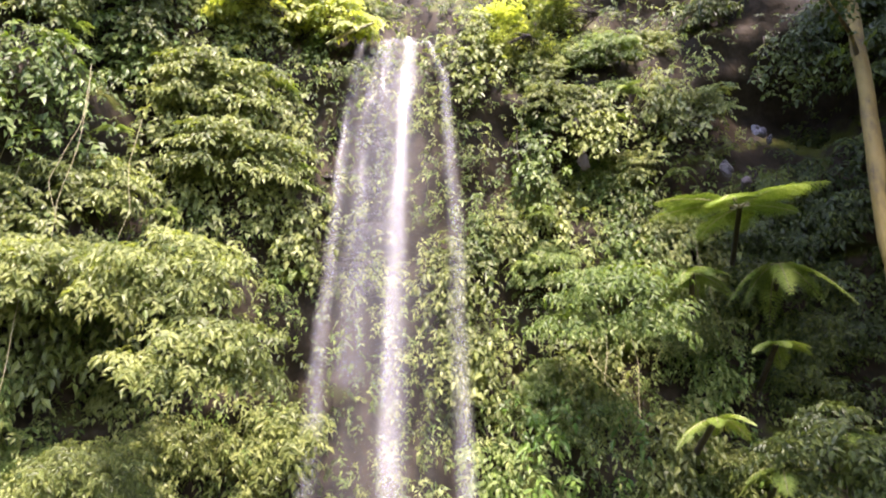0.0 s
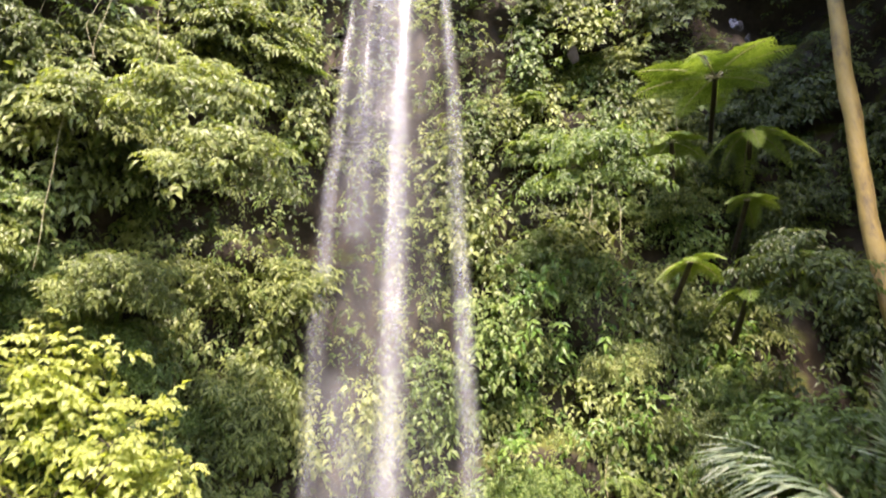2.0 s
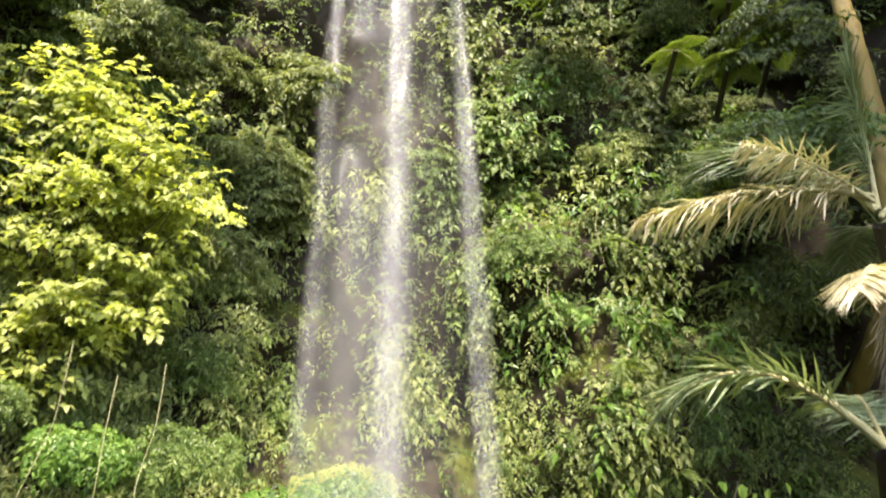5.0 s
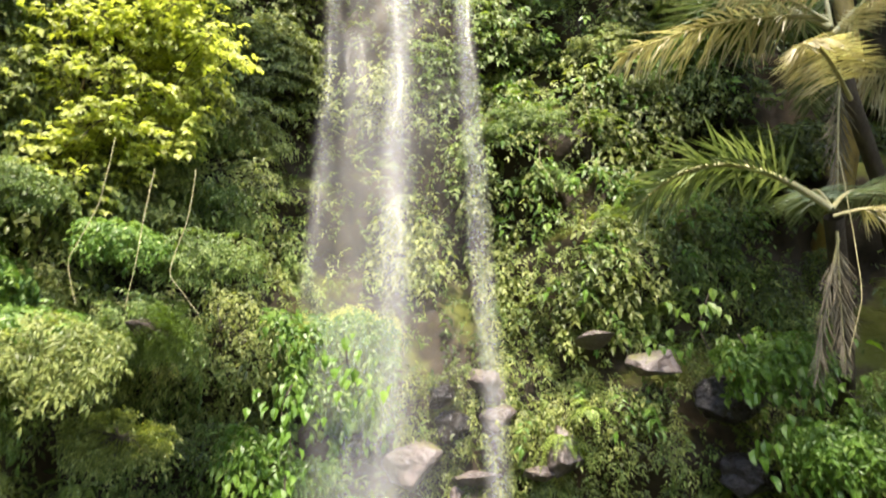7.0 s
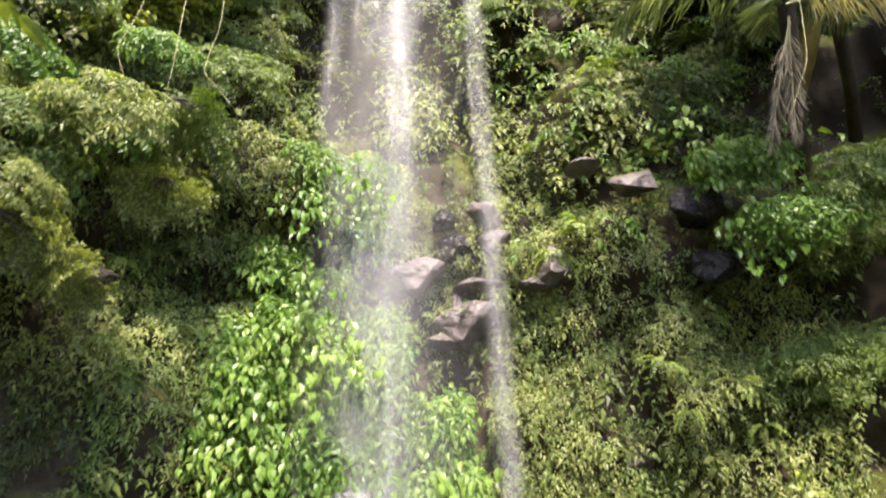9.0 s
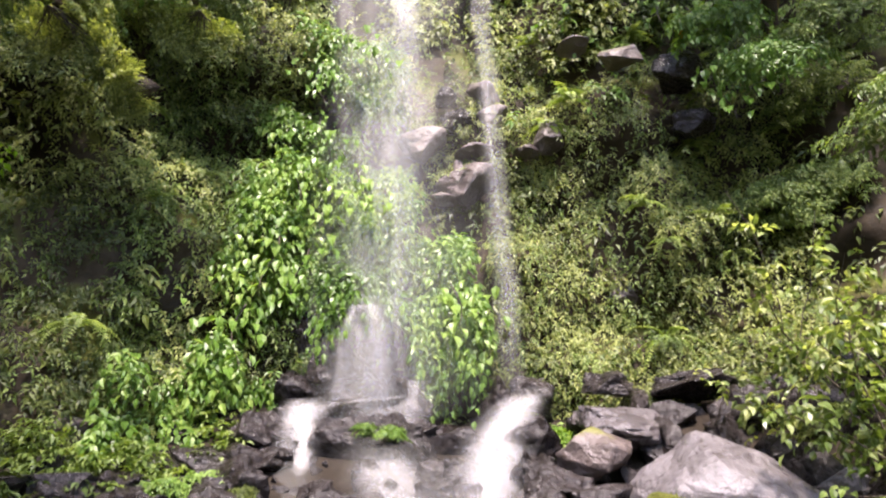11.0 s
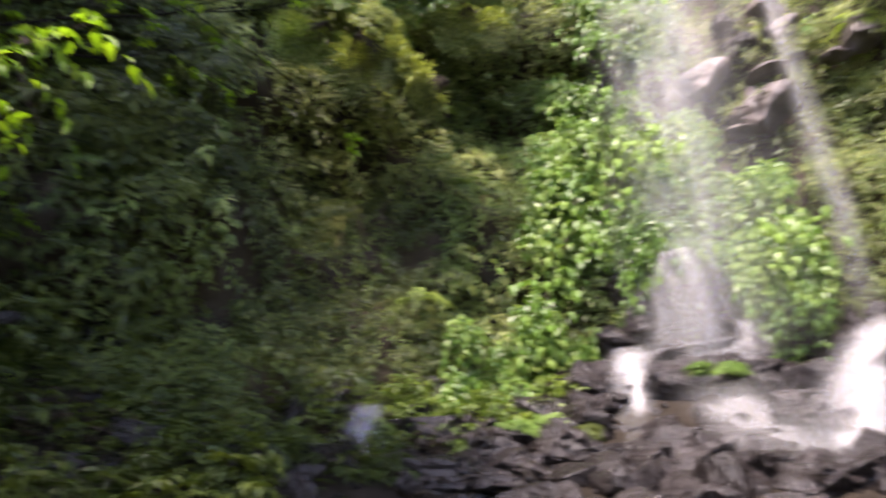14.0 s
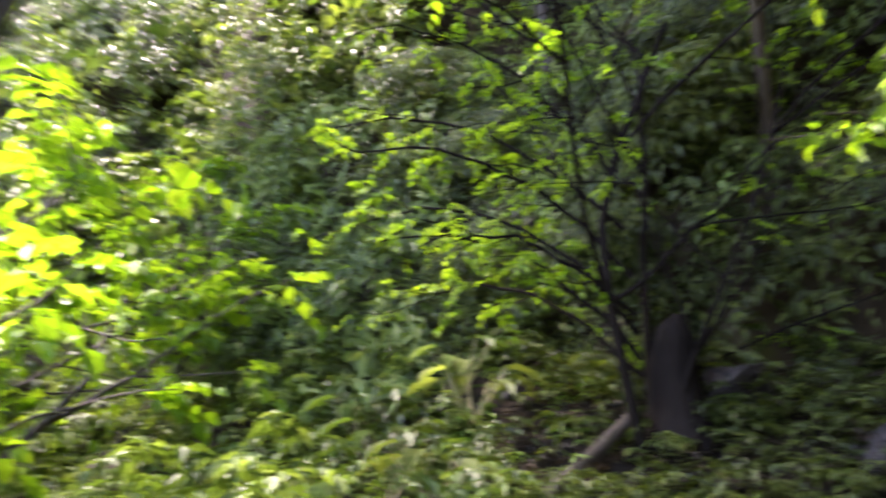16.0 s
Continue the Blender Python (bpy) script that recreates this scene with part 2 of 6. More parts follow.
# ---- mesh tools ----
def mesh_of(name, verts, faces, material, smooth=False):
    """A mesh from arrays; faces: an (n, 3) or (n, 4) array."""
    me = bpy.data.meshes.new(name)
    verts, faces = np.asarray(verts, dtype=np.float32), np.asarray(faces, dtype=np.int32)
    k = faces.shape[1]
    me.vertices.add(len(verts))
    me.vertices.foreach_set("co", verts.ravel())
    me.loops.add(faces.size)
    me.loops.foreach_set("vertex_index", faces.ravel())
    me.polygons.add(len(faces))
    me.polygons.foreach_set("loop_start", np.arange(0, faces.size, k, dtype=np.int32))
    me.polygons.foreach_set("use_smooth", np.full(len(faces), smooth))
    me.materials.append(material)
    me.update(calc_edges=True)
    me.validate()
    return me


def put(name, me, parent=None, m=None, label="", category="", group="", kind=""):
    ob = new(name, me)
    if m is not None:
        ob.matrix_world = m
    if parent is not None:
        ob.parent = parent
    return tagged(ob, label, category, group, kind)


def unit(a):
    return a / np.maximum(np.linalg.norm(a, axis=-1, keepdims=True), 1e-9)


BLADE = np.array([(0, 0, 0), (0.3, 0.5, 0.10), (0.3, -0.5, 0.10), (0.42, 0, -0.02), (0.72, 0.33, 0.02), (0.72, -0.33, 0.02), (1.0, 0, -0.22)])
BLADE_F = np.array([(0, 3, 1), (0, 2, 3), (1, 3, 4), (2, 5, 3), (3, 6, 4), (3, 5, 6)])
SMALL = np.array([(0, 0, 0), (0.4, 0.5, 0.09), (0.4, -0.5, 0.09), (0.45, 0, -0.02), (1.0, 0, -0.18)])
SMALL_F = np.array([(0, 3, 1), (0, 2, 3), (3, 4, 1), (3, 2, 4)])


def blades(pos, along, up, length, width, fine=True):
    """Arrays of folded leaf blades: at pos, pointing along, faces turned to up."""
    shape, faces = (BLADE, BLADE_F) if fine else (SMALL, SMALL_F)
    along = unit(along)
    side = unit(np.cross(up, along))
    top = np.cross(along, side)
    L, W = length[:, None, None], width[:, None, None]
    v = pos[:, None] + shape[None, :, :1] * L * along[:, None] + shape[None, :, 1:2] * W * side[:, None] + shape[None, :, 2:] * L * top[:, None]
    n = len(pos)
    f = faces[None] + (np.arange(n) * len(shape))[:, None, None]
    return v.reshape(-1, 3), f.reshape(-1, 3)


def join_arrays(pairs):
    vs, fs, n = [], [], 0
    for v, f in pairs:
        vs.append(v)
        fs.append(f + n)
        n += len(v)
    return np.concatenate(vs), np.concatenate(fs)


def tube(points, radii, sides=7):
    """A tapered tube of quads along points."""
    points = np.asarray(points, float)
    d = unit(np.gradient(points, axis=0))
    ref = np.array((0.31, 0.9, 0.29))
    a = unit(np.cross(d, ref))
    b = np.cross(d, a)
    t = np.linspace(0, 2 * np.pi, sides, endpoint=False)
    ring = a[:, None] * np.cos(t)[None, :, None] + b[:, None] * np.sin(t)[None, :, None]
    v = points[:, None] + ring * np.asarray(radii)[:, None, None]
    n = len(points)
    i, j = np.meshgrid(np.arange(n - 1), np.arange(sides), indexing="ij")
    k = (j + 1) % sides
    f = np.stack((i * sides + j, i * sides + k, (i + 1) * sides + k, (i + 1) * sides + j), -1).reshape(-1, 4)
    return v.reshape(-1, 3), f


_w = np.random.RandomState(5)
_K = _w.normal(size=(24, 3))
_K = _K / np.linalg.norm(_K, axis=1, keepdims=True) * (1 + 1.6 * _w.rand(24, 1))
_P = _w.rand(24) * 6.28


def lump(p, scale, seed=0):
    """Smooth noise about -1 to 1, with lumps of about scale metres."""
    q = np.asarray(p) * (2.2 / scale) + seed * 7.3
    return np.sin(q @ _K.T + _P).sum(-1) / 5.0


# ---- the cliff ----
TURNS = np.array([-80, -60, -40, -25, -10, 0, 10, 20, 30, 45, 65, 90, 110, 130, 165.0])
HEIGHTS = np.array([-1, 3, 9, 15, 22, 27, 31, 36.0])
REACH = np.array([
    (7.5, 8.5, 10.5, 11.4, 11.8, 11.8, 11.6, 10.4, 8.8, 8.2, 7.8, 7.8, 9.0, 12.0, 16.0),
    (8.0, 9.0, 11.0, 11.8, 12.0, 12.0, 11.9, 11.3, 10.2, 9.6, 8.8, 8.6, 10.2, 14.0, 18.0),
    (9.0, 10.5, 12.4, 12.5, 12.6, 12.7, 12.6, 12.5, 12.0, 11.4, 9.8, 10.2, 12.5, 17.5, 24.0),
    (10., 12.0, 14.5, 14.3, 13.9, 13.9, 13.8, 13.4, 12.6, 11.6, 10., 11.2, 14.0, 19.0, 28.0),
    (10.5, 13., 15.8, 15.2, 14.3, 14.0, 13.9, 13.4, 12.8, 12.2, 11.5, 13.5, 17.0, 23.0, 33.0),
    (10.5, 13., 15.8, 15.0, 14.0, 13.6, 13.7, 13.4, 12.8, 12.4, 12.2, 15., 19.0, 26.0, 37.0),
    (11.5, 14., 16.0, 15.2, 14.4, 13.9, 14.0, 13.6, 13.2, 12.8, 13.5, 17., 21.0, 29.0, 41.0),
    (14.0, 17., 19.0, 18.5, 17.5, 17.0, 17.0, 16.5, 16.0, 15.5, 16.5, 20., 25.0, 33.0, 46.0)])


def reach(turn, z):
    """Distance of the cliff face from the plumb line, by turn (degrees to the left) and height, without its lumps."""
    turn, z = np.clip(turn, TURNS[0], TURNS[-1]), np.clip(z, HEIGHTS[0], HEIGHTS[-1])
    i = np.clip(np.searchsorted(TURNS, turn, "right") - 1, 0, len(TURNS) - 2)
    j = np.clip(np.searchsorted(HEIGHTS, z, "right") - 1, 0, len(HEIGHTS) - 2)
    u = (turn - TURNS[i]) / (TURNS[i + 1] - TURNS[i])
    v = (z - HEIGHTS[j]) / (HEIGHTS[j + 1] - HEIGHTS[j])
    u = u * u * (3 - 2 * u)
    hollow = 1.8 * np.exp(-((turn + 32) / 6) ** 2 - ((z - 27.3) / 1.5) ** 2) + 1.2 * np.exp(-((turn - 31) / 3.5) ** 2 - ((z - 27.6) / 0.9) ** 2)
    hollow += 1.6 * np.exp(-((turn + 36) / 5) ** 2 - ((z - 15.8) / 4.6) ** 2) + 1.2 * np.exp(-((turn - 37) / 5) ** 2 - ((z - 6.2) / 1.8) ** 2)
    hollow += 1.9 * np.exp(-((turn + 35) / 6) ** 2 - ((z - 12.2) / 1.5) ** 2)
    return hollow + (REACH[j, i] * (1 - u) + REACH[j, i + 1] * u) * (1 - v) + (REACH[j + 1, i] * (1 - u) + REACH[j + 1, i + 1] * u) * v


def face(turn, z, out=0.0):
    """Points of the lumpy cliff face, out metres in front of it."""
    turn, z = np.asarray(turn, float), np.asarray(z, float)
    r = reach(turn, z)
    a = np.radians(turn)
    p = np.stack((-r * np.sin(a), r * np.cos(a), z), -1)
    near_fall = np.exp(-((p[..., 0] + 0.7) / 1.8) ** 2)
    d = (0.45 * lump(p, 2.6) + 0.18 * lump(p, 0.9, 3)) * (1 - 0.5 * near_fall) + out
    q = p.copy()
    q[..., 0] += d * np.sin(a)
    q[..., 1] -= d * np.cos(a)
    return q


def build_cliff():
    t, z = np.linspace(-80, 165, 340), np.linspace(-1, 36, 150)
    T, Z = np.meshgrid(t, z)
    p = face(T, Z).reshape(-1, 3)
    n = len(t)
    i, j = np.meshgrid(np.arange(len(z) - 1), np.arange(n - 1), indexing="ij")
    f = np.stack((i * n + j, (i + 1) * n + j, (i + 1) * n + j + 1, i * n + j + 1), -1).reshape(-1, 4)
    front = len(p)
    a = np.radians(T.reshape(-1))
    q = p + np.stack((-np.sin(a), np.cos(a), 0 * a), -1) * 6.0
    back = f[:, ::-1] + front
    rim = []
    top = (len(z) - 1) * n
    for k in range(n - 1):
        rim.append((top + k, front + top + k, front + top + k + 1, top + k + 1))
    for k in range(len(z) - 1):
        rim.append((k * n, front + k * n, front + (k + 1) * n, (k + 1) * n))
        rim.append((k * n + n - 1, (k + 1) * n + n - 1, front + (k + 1) * n + n - 1, front + k * n + n - 1))
    put("cliff", mesh_of("cliff", np.concatenate((p, q)), np.concatenate((f, back, np.array(rim))), EARTH, True),
        label="steep dark earth and rock cliff face overgrown with plants", category="cliff", kind="structure")


def ground_height(x, y):
    """The bed of the ravine: low where the camera ends, climbing to the foot of the cliff."""
    x, y = np.asarray(x, float), np.asarray(y, float)
    r, turn = np.hypot(x, y), np.degrees(np.arctan2(-x, y))
    foot = reach(turn, 2.0 + 0 * r)
    climb = np.interp(r / foot * 11.9, (0, 3, 5, 7.2, 8.8, 10.5, 12, 14, 20), (0, 0.1, 0.6, 1.3, 1.85, 3.0, 3.9, 4.4, 4.4))
    rise = np.interp(turn, (-180, -130, -80, -40, 0, 15, 28, 45, 65, 85, 100, 130, 180), (0, 0, 0.7, 1.0, 1.0, 0.95, 0.65, 0.6, 0.7, 0.85, 0.85, 0.5, 0))
    p = np.stack((x, y, 0 * x), -1)
    far = np.clip((r - 30) / 40, 0, 1)
    return climb * rise + 0.10 * lump(p, 1.6, 2) * (1 - far) + 0.25 * lump(p, 6.0, 5) * np.clip(r / 8 - 0.5, 0, 1)


def build_ground():
    r = np.concatenate((np.linspace(0, 16, 90), np.geomspace(16.5, 3000, 50)))
    a = np.linspace(0, 2 * np.pi, 180, endpoint=False)
    Rr, A = np.meshgrid(r, a, indexing="ij")
    x, y = -Rr * np.sin(A), Rr * np.cos(A)
    p = np.stack((x, y, ground_height(x, y)), -1).reshape(-1, 3)
    n = len(a)
    i, j = np.meshgrid(np.arange(1, len(r) - 1), np.arange(n), indexing="ij")
    k = (j + 1) % n
    f = np.stack((i * n + j, i * n + k, (i + 1) * n + k, (i + 1) * n + j), -1).reshape(-1, 4)
    put("ground", mesh_of("ground", p, f[:, ::-1], GROUND, True), label="dark wet stony bed of the ravine", category="ground", kind="structure")


build_cliff()
build_ground()


# ---- leaf growth ----
def sprig_leaves(g, start, way, up, span, leaf, ratio, per=7, droop=0.5, fine=False, spread=0.9):
    """Leaves set left and right along drooping sprigs: start, way, up are (n, 3), span and leaf (n,)."""
    n = len(start)
    s = np.linspace(0.15, 1.0, per)[None, :, None] + g.normal(size=(n, per, 1)) * 0.04
    way, up = unit(way), unit(up)
    side = unit(np.cross(up, way))
    L = span[:, None, None]
    p = start[:, None] + way[:, None] * s * L + np.array((0, 0, -1.0)) * droop * s * s * L
    flip = np.where(np.arange(per) % 2 == 0, 1.0, -1.0)[None, :, None] * (s < 0.97)
    along = way[:, None] * 0.55 + side[:, None] * flip * spread + np.array((0, 0, -1.0)) * (0.25 + droop * s) + g.normal(size=(n, per, 3)) * 0.22
    top = np.broadcast_to(up[:, None], p.shape) + g.normal(size=(n, per, 3)) * 0.28
    size = (leaf[:, None] * g.uniform(0.65, 1.25, (n, per))).reshape(-1)
    return blades(p.reshape(-1, 3), along.reshape(-1, 3), top.reshape(-1, 3), size, size * ratio, fine)


def creepers(name, material, turns, heights, sprigs, leaf, label, out=(0.0, 0.5), where=None, ratio=0.41, fine=False, hang=0.8, seed=1, per=7, span=2.6, gap=-0.6, category="creepers"):
    """Leafy hanging sprigs that cover a stretch of the cliff; where(p, g) thins them out."""
    g = np.random.RandomState(seed)
    t, z = g.uniform(*turns, sprigs), g.uniform(*heights, sprigs)
    p = face(t, z)
    keep = lump(p, 1.6, seed) + 0.7 * lump(p, 0.55, seed + 1) > gap
    if where is not None:
        keep &= where(p, g)
    t, p = t[keep], p[keep]
    a = np.radians(t)
    normal = np.stack((np.sin(a), -np.cos(a), 0 * a), -1)
    puff = np.clip(0.5 + 0.6 * lump(p, 0.9, seed + 2), 0.05, 1.3)
    p = p + normal * (out[0] + (out[1] - out[0]) * puff * g.rand(len(p)) ** 0.5)[:, None]
    n = len(p)
    way = normal * 0.7 + g.normal(size=(n, 3)) * 0.6 + np.array((0, 0, 0.1))
    up = normal * 0.75 + np.array((0, 0, 0.75)) + g.normal(size=(n, 3)) * 0.25
    size = leaf * g.uniform(0.7, 1.3, n)
    v, f = sprig_leaves(g, p, way, up, size * span, size, ratio, per, hang, fine)
    return put(name, mesh_of(name, v, f, material), label=label, category=category, kind="stuff")


def grow(g, start, way, length, radius, levels, fork=4, bend=0.25, lift=0.1, spread=0.8):
    """Limbs that fork: a list of (points, first radius, last radius, level), the finest of level 0."""
    way = unit(np.asarray(way, float))
    pts, d = [np.asarray(start, float)], way
    steps = 6
    for _ in range(steps):
        d = unit(d + g.normal(size=3) * bend * 0.5 + np.array((0, 0, lift * 0.3)))
        pts.append(pts[-1] + d * length / steps)
    pts = np.array(pts)
    made = [(pts, radius, radius * 0.45, levels)]
    if levels:
        for k in range(fork):
            i = int(np.clip(round(g.uniform(2, steps)), 1, steps))
            sidew = unit(np.cross(d, g.normal(size=3)))
            way2 = unit(unit(pts[i] - pts[i - 1]) * (1 - 0.5 * spread) + sidew * spread)
            made += grow(g, pts[i], way2, length * g.uniform(0.5, 0.75), radius * 0.5, levels - 1, fork, bend, lift, spread)
    return made


def wood_of(limbs, sides=6):
    return join_arrays([tube(p, np.linspace(a, b, len(p)), sides if lv else 4) for p, a, b, lv in limbs])


def leaves_of(g, limbs, leaf, ratio, sprigs=4, per=7, droop=0.5, fine=False, span=2.6, levels=(0,)):
    P, W = [], []
    for p, _, _, lv in limbs:
        if lv in levels:
            for _ in range(sprigs):
                i = g.randint(1, len(p))
                P.append(p[i] + (p[i - 1] - p[i]) * g.rand())
                W.append(unit(p[i] - p[i - 1]) * 0.8 + g.normal(size=3) * 0.7)
    P, W = np.array(P), np.array(W)
    W[:, 2] *= 0.5
    n = len(P)
    size = leaf * g.uniform(0.75, 1.25, n)
    up = np.array((0, 0, 1.0)) + g.normal(size=(n, 3)) * 0.3
    return sprig_leaves(g, P, W, up, size * span, size, ratio, per, droop, fine)


# ---- creepers on the cliff ----
def off_fall(p, g):
    """Few leaves where the water runs down the rock at the top, more below; none in the bare hollows."""
    w = np.exp(-((p[:, 0] + 1.35) / 0.95) ** 4) * np.clip((p[:, 2] - 20) / 4, 0, 1)
    wet = 0.6 * np.exp(-((p[:, 0] - 0.3) / 1.3) ** 4 - ((p[:, 2] - 8.9) / 1.0) ** 4) + 0.5 * np.exp(-((p[:, 0] + 2.1) / 0.7) ** 2 - ((p[:, 2] - 15) / 3) ** 2)
    turn = np.degrees(np.arctan2(-p[:, 0], p[:, 1]))
    for x, z, w, h in [(2.6, 10.9, 0.5, 0.35), (3.4, 10.4, 0.6, 0.45), (4.4, 9.6, 0.6, 0.8), (-0.4, 9.0, 0.8, 0.7), (1.95, 9.0, 0.45, 0.45), (0.5, 7.9, 0.6, 0.6)]:
        wet = np.maximum(wet, 0.9 * np.exp(-((p[:, 0] - x) / w) ** 4 - ((p[:, 2] - z) / h) ** 4))
    bare = np.exp(-((turn + 33) / 5) ** 2 - ((p[:, 2] - 27.3) / 1.4) ** 2) + 0.8 * np.exp(-((turn + 36) / 5) ** 2 - ((p[:, 2] - 15.5) / 5) ** 2)
    bare += np.exp(-((turn - 31) / 3.2) ** 2 - ((p[:, 2] - 27.6) / 0.8) ** 2) + 0.2 * np.exp(-((turn - 37) / 5) ** 2 - ((p[:, 2] - 6.2) / 1.6) ** 2)
    return (g.rand(len(p)) > 0.97 * w) & (g.rand(len(p)) > wet) & (g.rand(len(p)) > 0.65 * bare)


creepers("cliff_creepers", LEAF_OLIVE, (-27, 50), (13.5, 34), 10000, 0.125, "olive green leafy creepers covering the upper cliff", out=(0.05, 0.9), where=off_fall, seed=1, gap=-0.25)
creepers("small_leaved_creepers", LEAF_OLIVE, (-27, 50), (12, 34), 11000, 0.095, "olive green small-leaved creepers on the upper cliff", out=(0.05, 0.75), where=off_fall, seed=11, gap=-0.3)
creepers("cliff_creepers", LEAF, (-29, 50), (11, 30), 8000, 0.12, "green leafy creepers hanging on the cliff", out=(0.05, 0.8), where=off_fall, seed=2, gap=-0.25)
creepers("small_leaved_creepers", LEAF, (-29, 50), (3, 30), 13000, 0.088, "green small-leaved creepers on the cliff", out=(0.05, 0.7), where=off_fall, seed=12, gap=-0.3)
creepers("broad_leaved_creepers", LEAF_BRIGHT, (-27, -4), (9, 21), 2200, 0.2, "fresh green broad-leaved creepers on the cliff", out=(0.2, 0.9), where=off_fall, seed=13, gap=0.35)
# Dark leaves close to the face stand in for shade in its recesses
creepers("cliff_creepers", LEAF_DARK, (-60, 70), (1.5, 34), 13000, 0.17, "creepers in the hollows of the cliff, leaves coloured darker for the shade", out=(0, 0.3), where=off_fall, seed=3, gap=-0.9)
creepers("small_leaved_creepers", LEAF_OLIVE, (-30, -3), (2.8, 12), 14000, 0.09, "yellowish green small-leaved creepers on the lower cliff", out=(0.12, 0.45), seed=5, where=off_fall, gap=-0.9)
creepers("small_leaved_creepers", LEAF, (-30, -3), (2.8, 13), 5000, 0.085, "green small-leaved creepers on the lower cliff", out=(0.1, 0.42), seed=9, where=off_fall, gap=-0.9)
creepers("small_leaved_creepers", LEAF_OLIVE, (13, 31), (9, 14.5), 5000, 0.10, "yellowish green creepers on the middle of the cliff", out=(0.15, 0.75), seed=19, where=off_fall, gap=-0.6)
creepers("small_leaved_creepers", LEAF, (13, 27), (2.4, 11), 7000, 0.09, "green small-leaved creepers carpeting the lower cliff", out=(0.1, 0.5), seed=8, where=off_fall, gap=-0.9)
creepers("small_leaved_creepers", LEAF_OLIVE, (12, 27), (2.6, 10.5), 5000, 0.085, "olive small-leaved creepers on the lower cliff", out=(0.12, 0.55), seed=15, where=off_fall, gap=-0.4)
# Sun above and shade below are put into the leaf colours: olive, then dark
creepers("small_leaved_creepers", LEAF_OLIVE, (24, 43), (6.4, 11), 5500, 0.10, "creepers on the bend of the cliff, leaf colour lightened for the sun", out=(0.15, 0.8), seed=67, where=off_fall, gap=-0.7)
creepers("small_leaved_creepers", LEAF_DARK, (24, 52), (2.0, 7.2), 9000, 0.09, "small-leaved creepers on the lower left cliff, leaf colour darkened for shade", out=(0.1, 0.5), seed=18, where=off_fall)
creepers("side_creepers", LEAF_OLIVE, (30, 75), (8.0, 16), 6000, 0.13, "yellowish green plants in the sun on the side of the ravine", out=(0.4, 1.0), seed=16, gap=0.0)


def hanging_creepers():
    """Curtains of creeper, each rooted at one place and hanging down the cliff."""
    kinds = {}
    for style, mat, leaf in (("olive", LEAF_OLIVE, 0.15), ("green", LEAF, 0.14), ("dark", LEAF_DARK, 0.15)):
        for k in range(3):
            g = np.random.RandomState(500 + k * 7 + len(style))
            n = 95
            h = g.rand(n) ** 0.8
            p = np.stack((g.normal(size=n) * 0.34 * (0.6 + 0.5 * h), -0.30 * np.sin(3.0 * (1 - h)) * g.rand(n) ** 0.4, -1.7 * h), -1)
            way = np.stack((g.normal(size=n) * 0.7, -0.6 - 0.3 * g.rand(n), g.normal(size=n) * 0.4), -1)
            up = np.array((0, -0.75, 0.75)) + g.normal(size=(n, 3)) * 0.25
            L = leaf * g.uniform(0.7, 1.3, n)
            stems = [tube(np.stack((x0 + 0.05 * np.sin(np.linspace(0, 5, 9) + x0 * 9), -0.05 - 0.12 * np.linspace(0, 1, 9), -1.6 * np.linspace(0, 1, 9)), -1), np.linspace(0.012, 0.005, 9), 5) for x0 in (-0.3, -0.1, 0.15, 0.35)]
            kinds[style, k] = (mesh_of("foliage", *sprig_leaves(g, p, way, up, L * 2.3, L, 0.5, 7, 0.8), mat), mesh_of("stem", *join_arrays(stems), BARK, True))
    g = np.random.RandomState(77)
    label = {"olive": "olive green creeper hanging down the cliff", "green": "green creeper hanging down the cliff", "dark": "creeper hanging down the cliff, leaf colour darkened for the shade there"}
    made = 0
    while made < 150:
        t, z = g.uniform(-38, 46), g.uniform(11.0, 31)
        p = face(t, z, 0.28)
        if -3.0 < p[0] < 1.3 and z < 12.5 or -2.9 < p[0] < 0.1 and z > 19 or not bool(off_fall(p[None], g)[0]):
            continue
        # shade put into the colour: dark leaves far right and low on the left
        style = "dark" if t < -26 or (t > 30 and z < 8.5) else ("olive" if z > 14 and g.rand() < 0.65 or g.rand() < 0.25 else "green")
        s = g.uniform(0.75, 1.25) * (1.0 if z > 13 else 0.68)
        root = put("creeper", None, None, pose(*p, 0, 0, t + g.uniform(-15, 15)) @ Matrix.Diagonal((s, s, s, 1)), label=label[style], category="creeper", group="creepers hanging on the cliff")
        leaf, stem = kinds[style, made % 3]
        put("foliage", leaf, root)
        put("stem", stem, root)
        made += 1


hanging_creepers()


def beside_fall(p, g):
    """The band of large leaves: a ragged edge that leans out to the foot, and stones left free."""
    x, z = p[:, 0], p[:, 2]
    edge = np.interp(z, (2.6, 3.5, 4.3, 5.8, 6.7, 8.0, 9.4, 10.3, 11.5), (-5.0, -4.6, -4.0, -4.1, -3.9, -3.5, -3.4, -2.8, -3.0)) + 0.35 * lump(p, 0.8, 33)
    inner = np.interp(z, (3.0, 4.9, 5.1, 8.2, 8.4, 9.5, 9.7, 11.5), (-2.5, -2.4, -0.8, -0.8, -1.8, -1.8, -1.0, -1.0))
    left = (x > edge) & (x < inner) & (z < 11.6 - 0.2 * np.abs(x + 1.7))
    right = (x > -0.75) & (x < 0.4 + 0.2 * lump(p, 0.7, 34)) & (z > 3.6) & (z < 6.7)
    return left | right


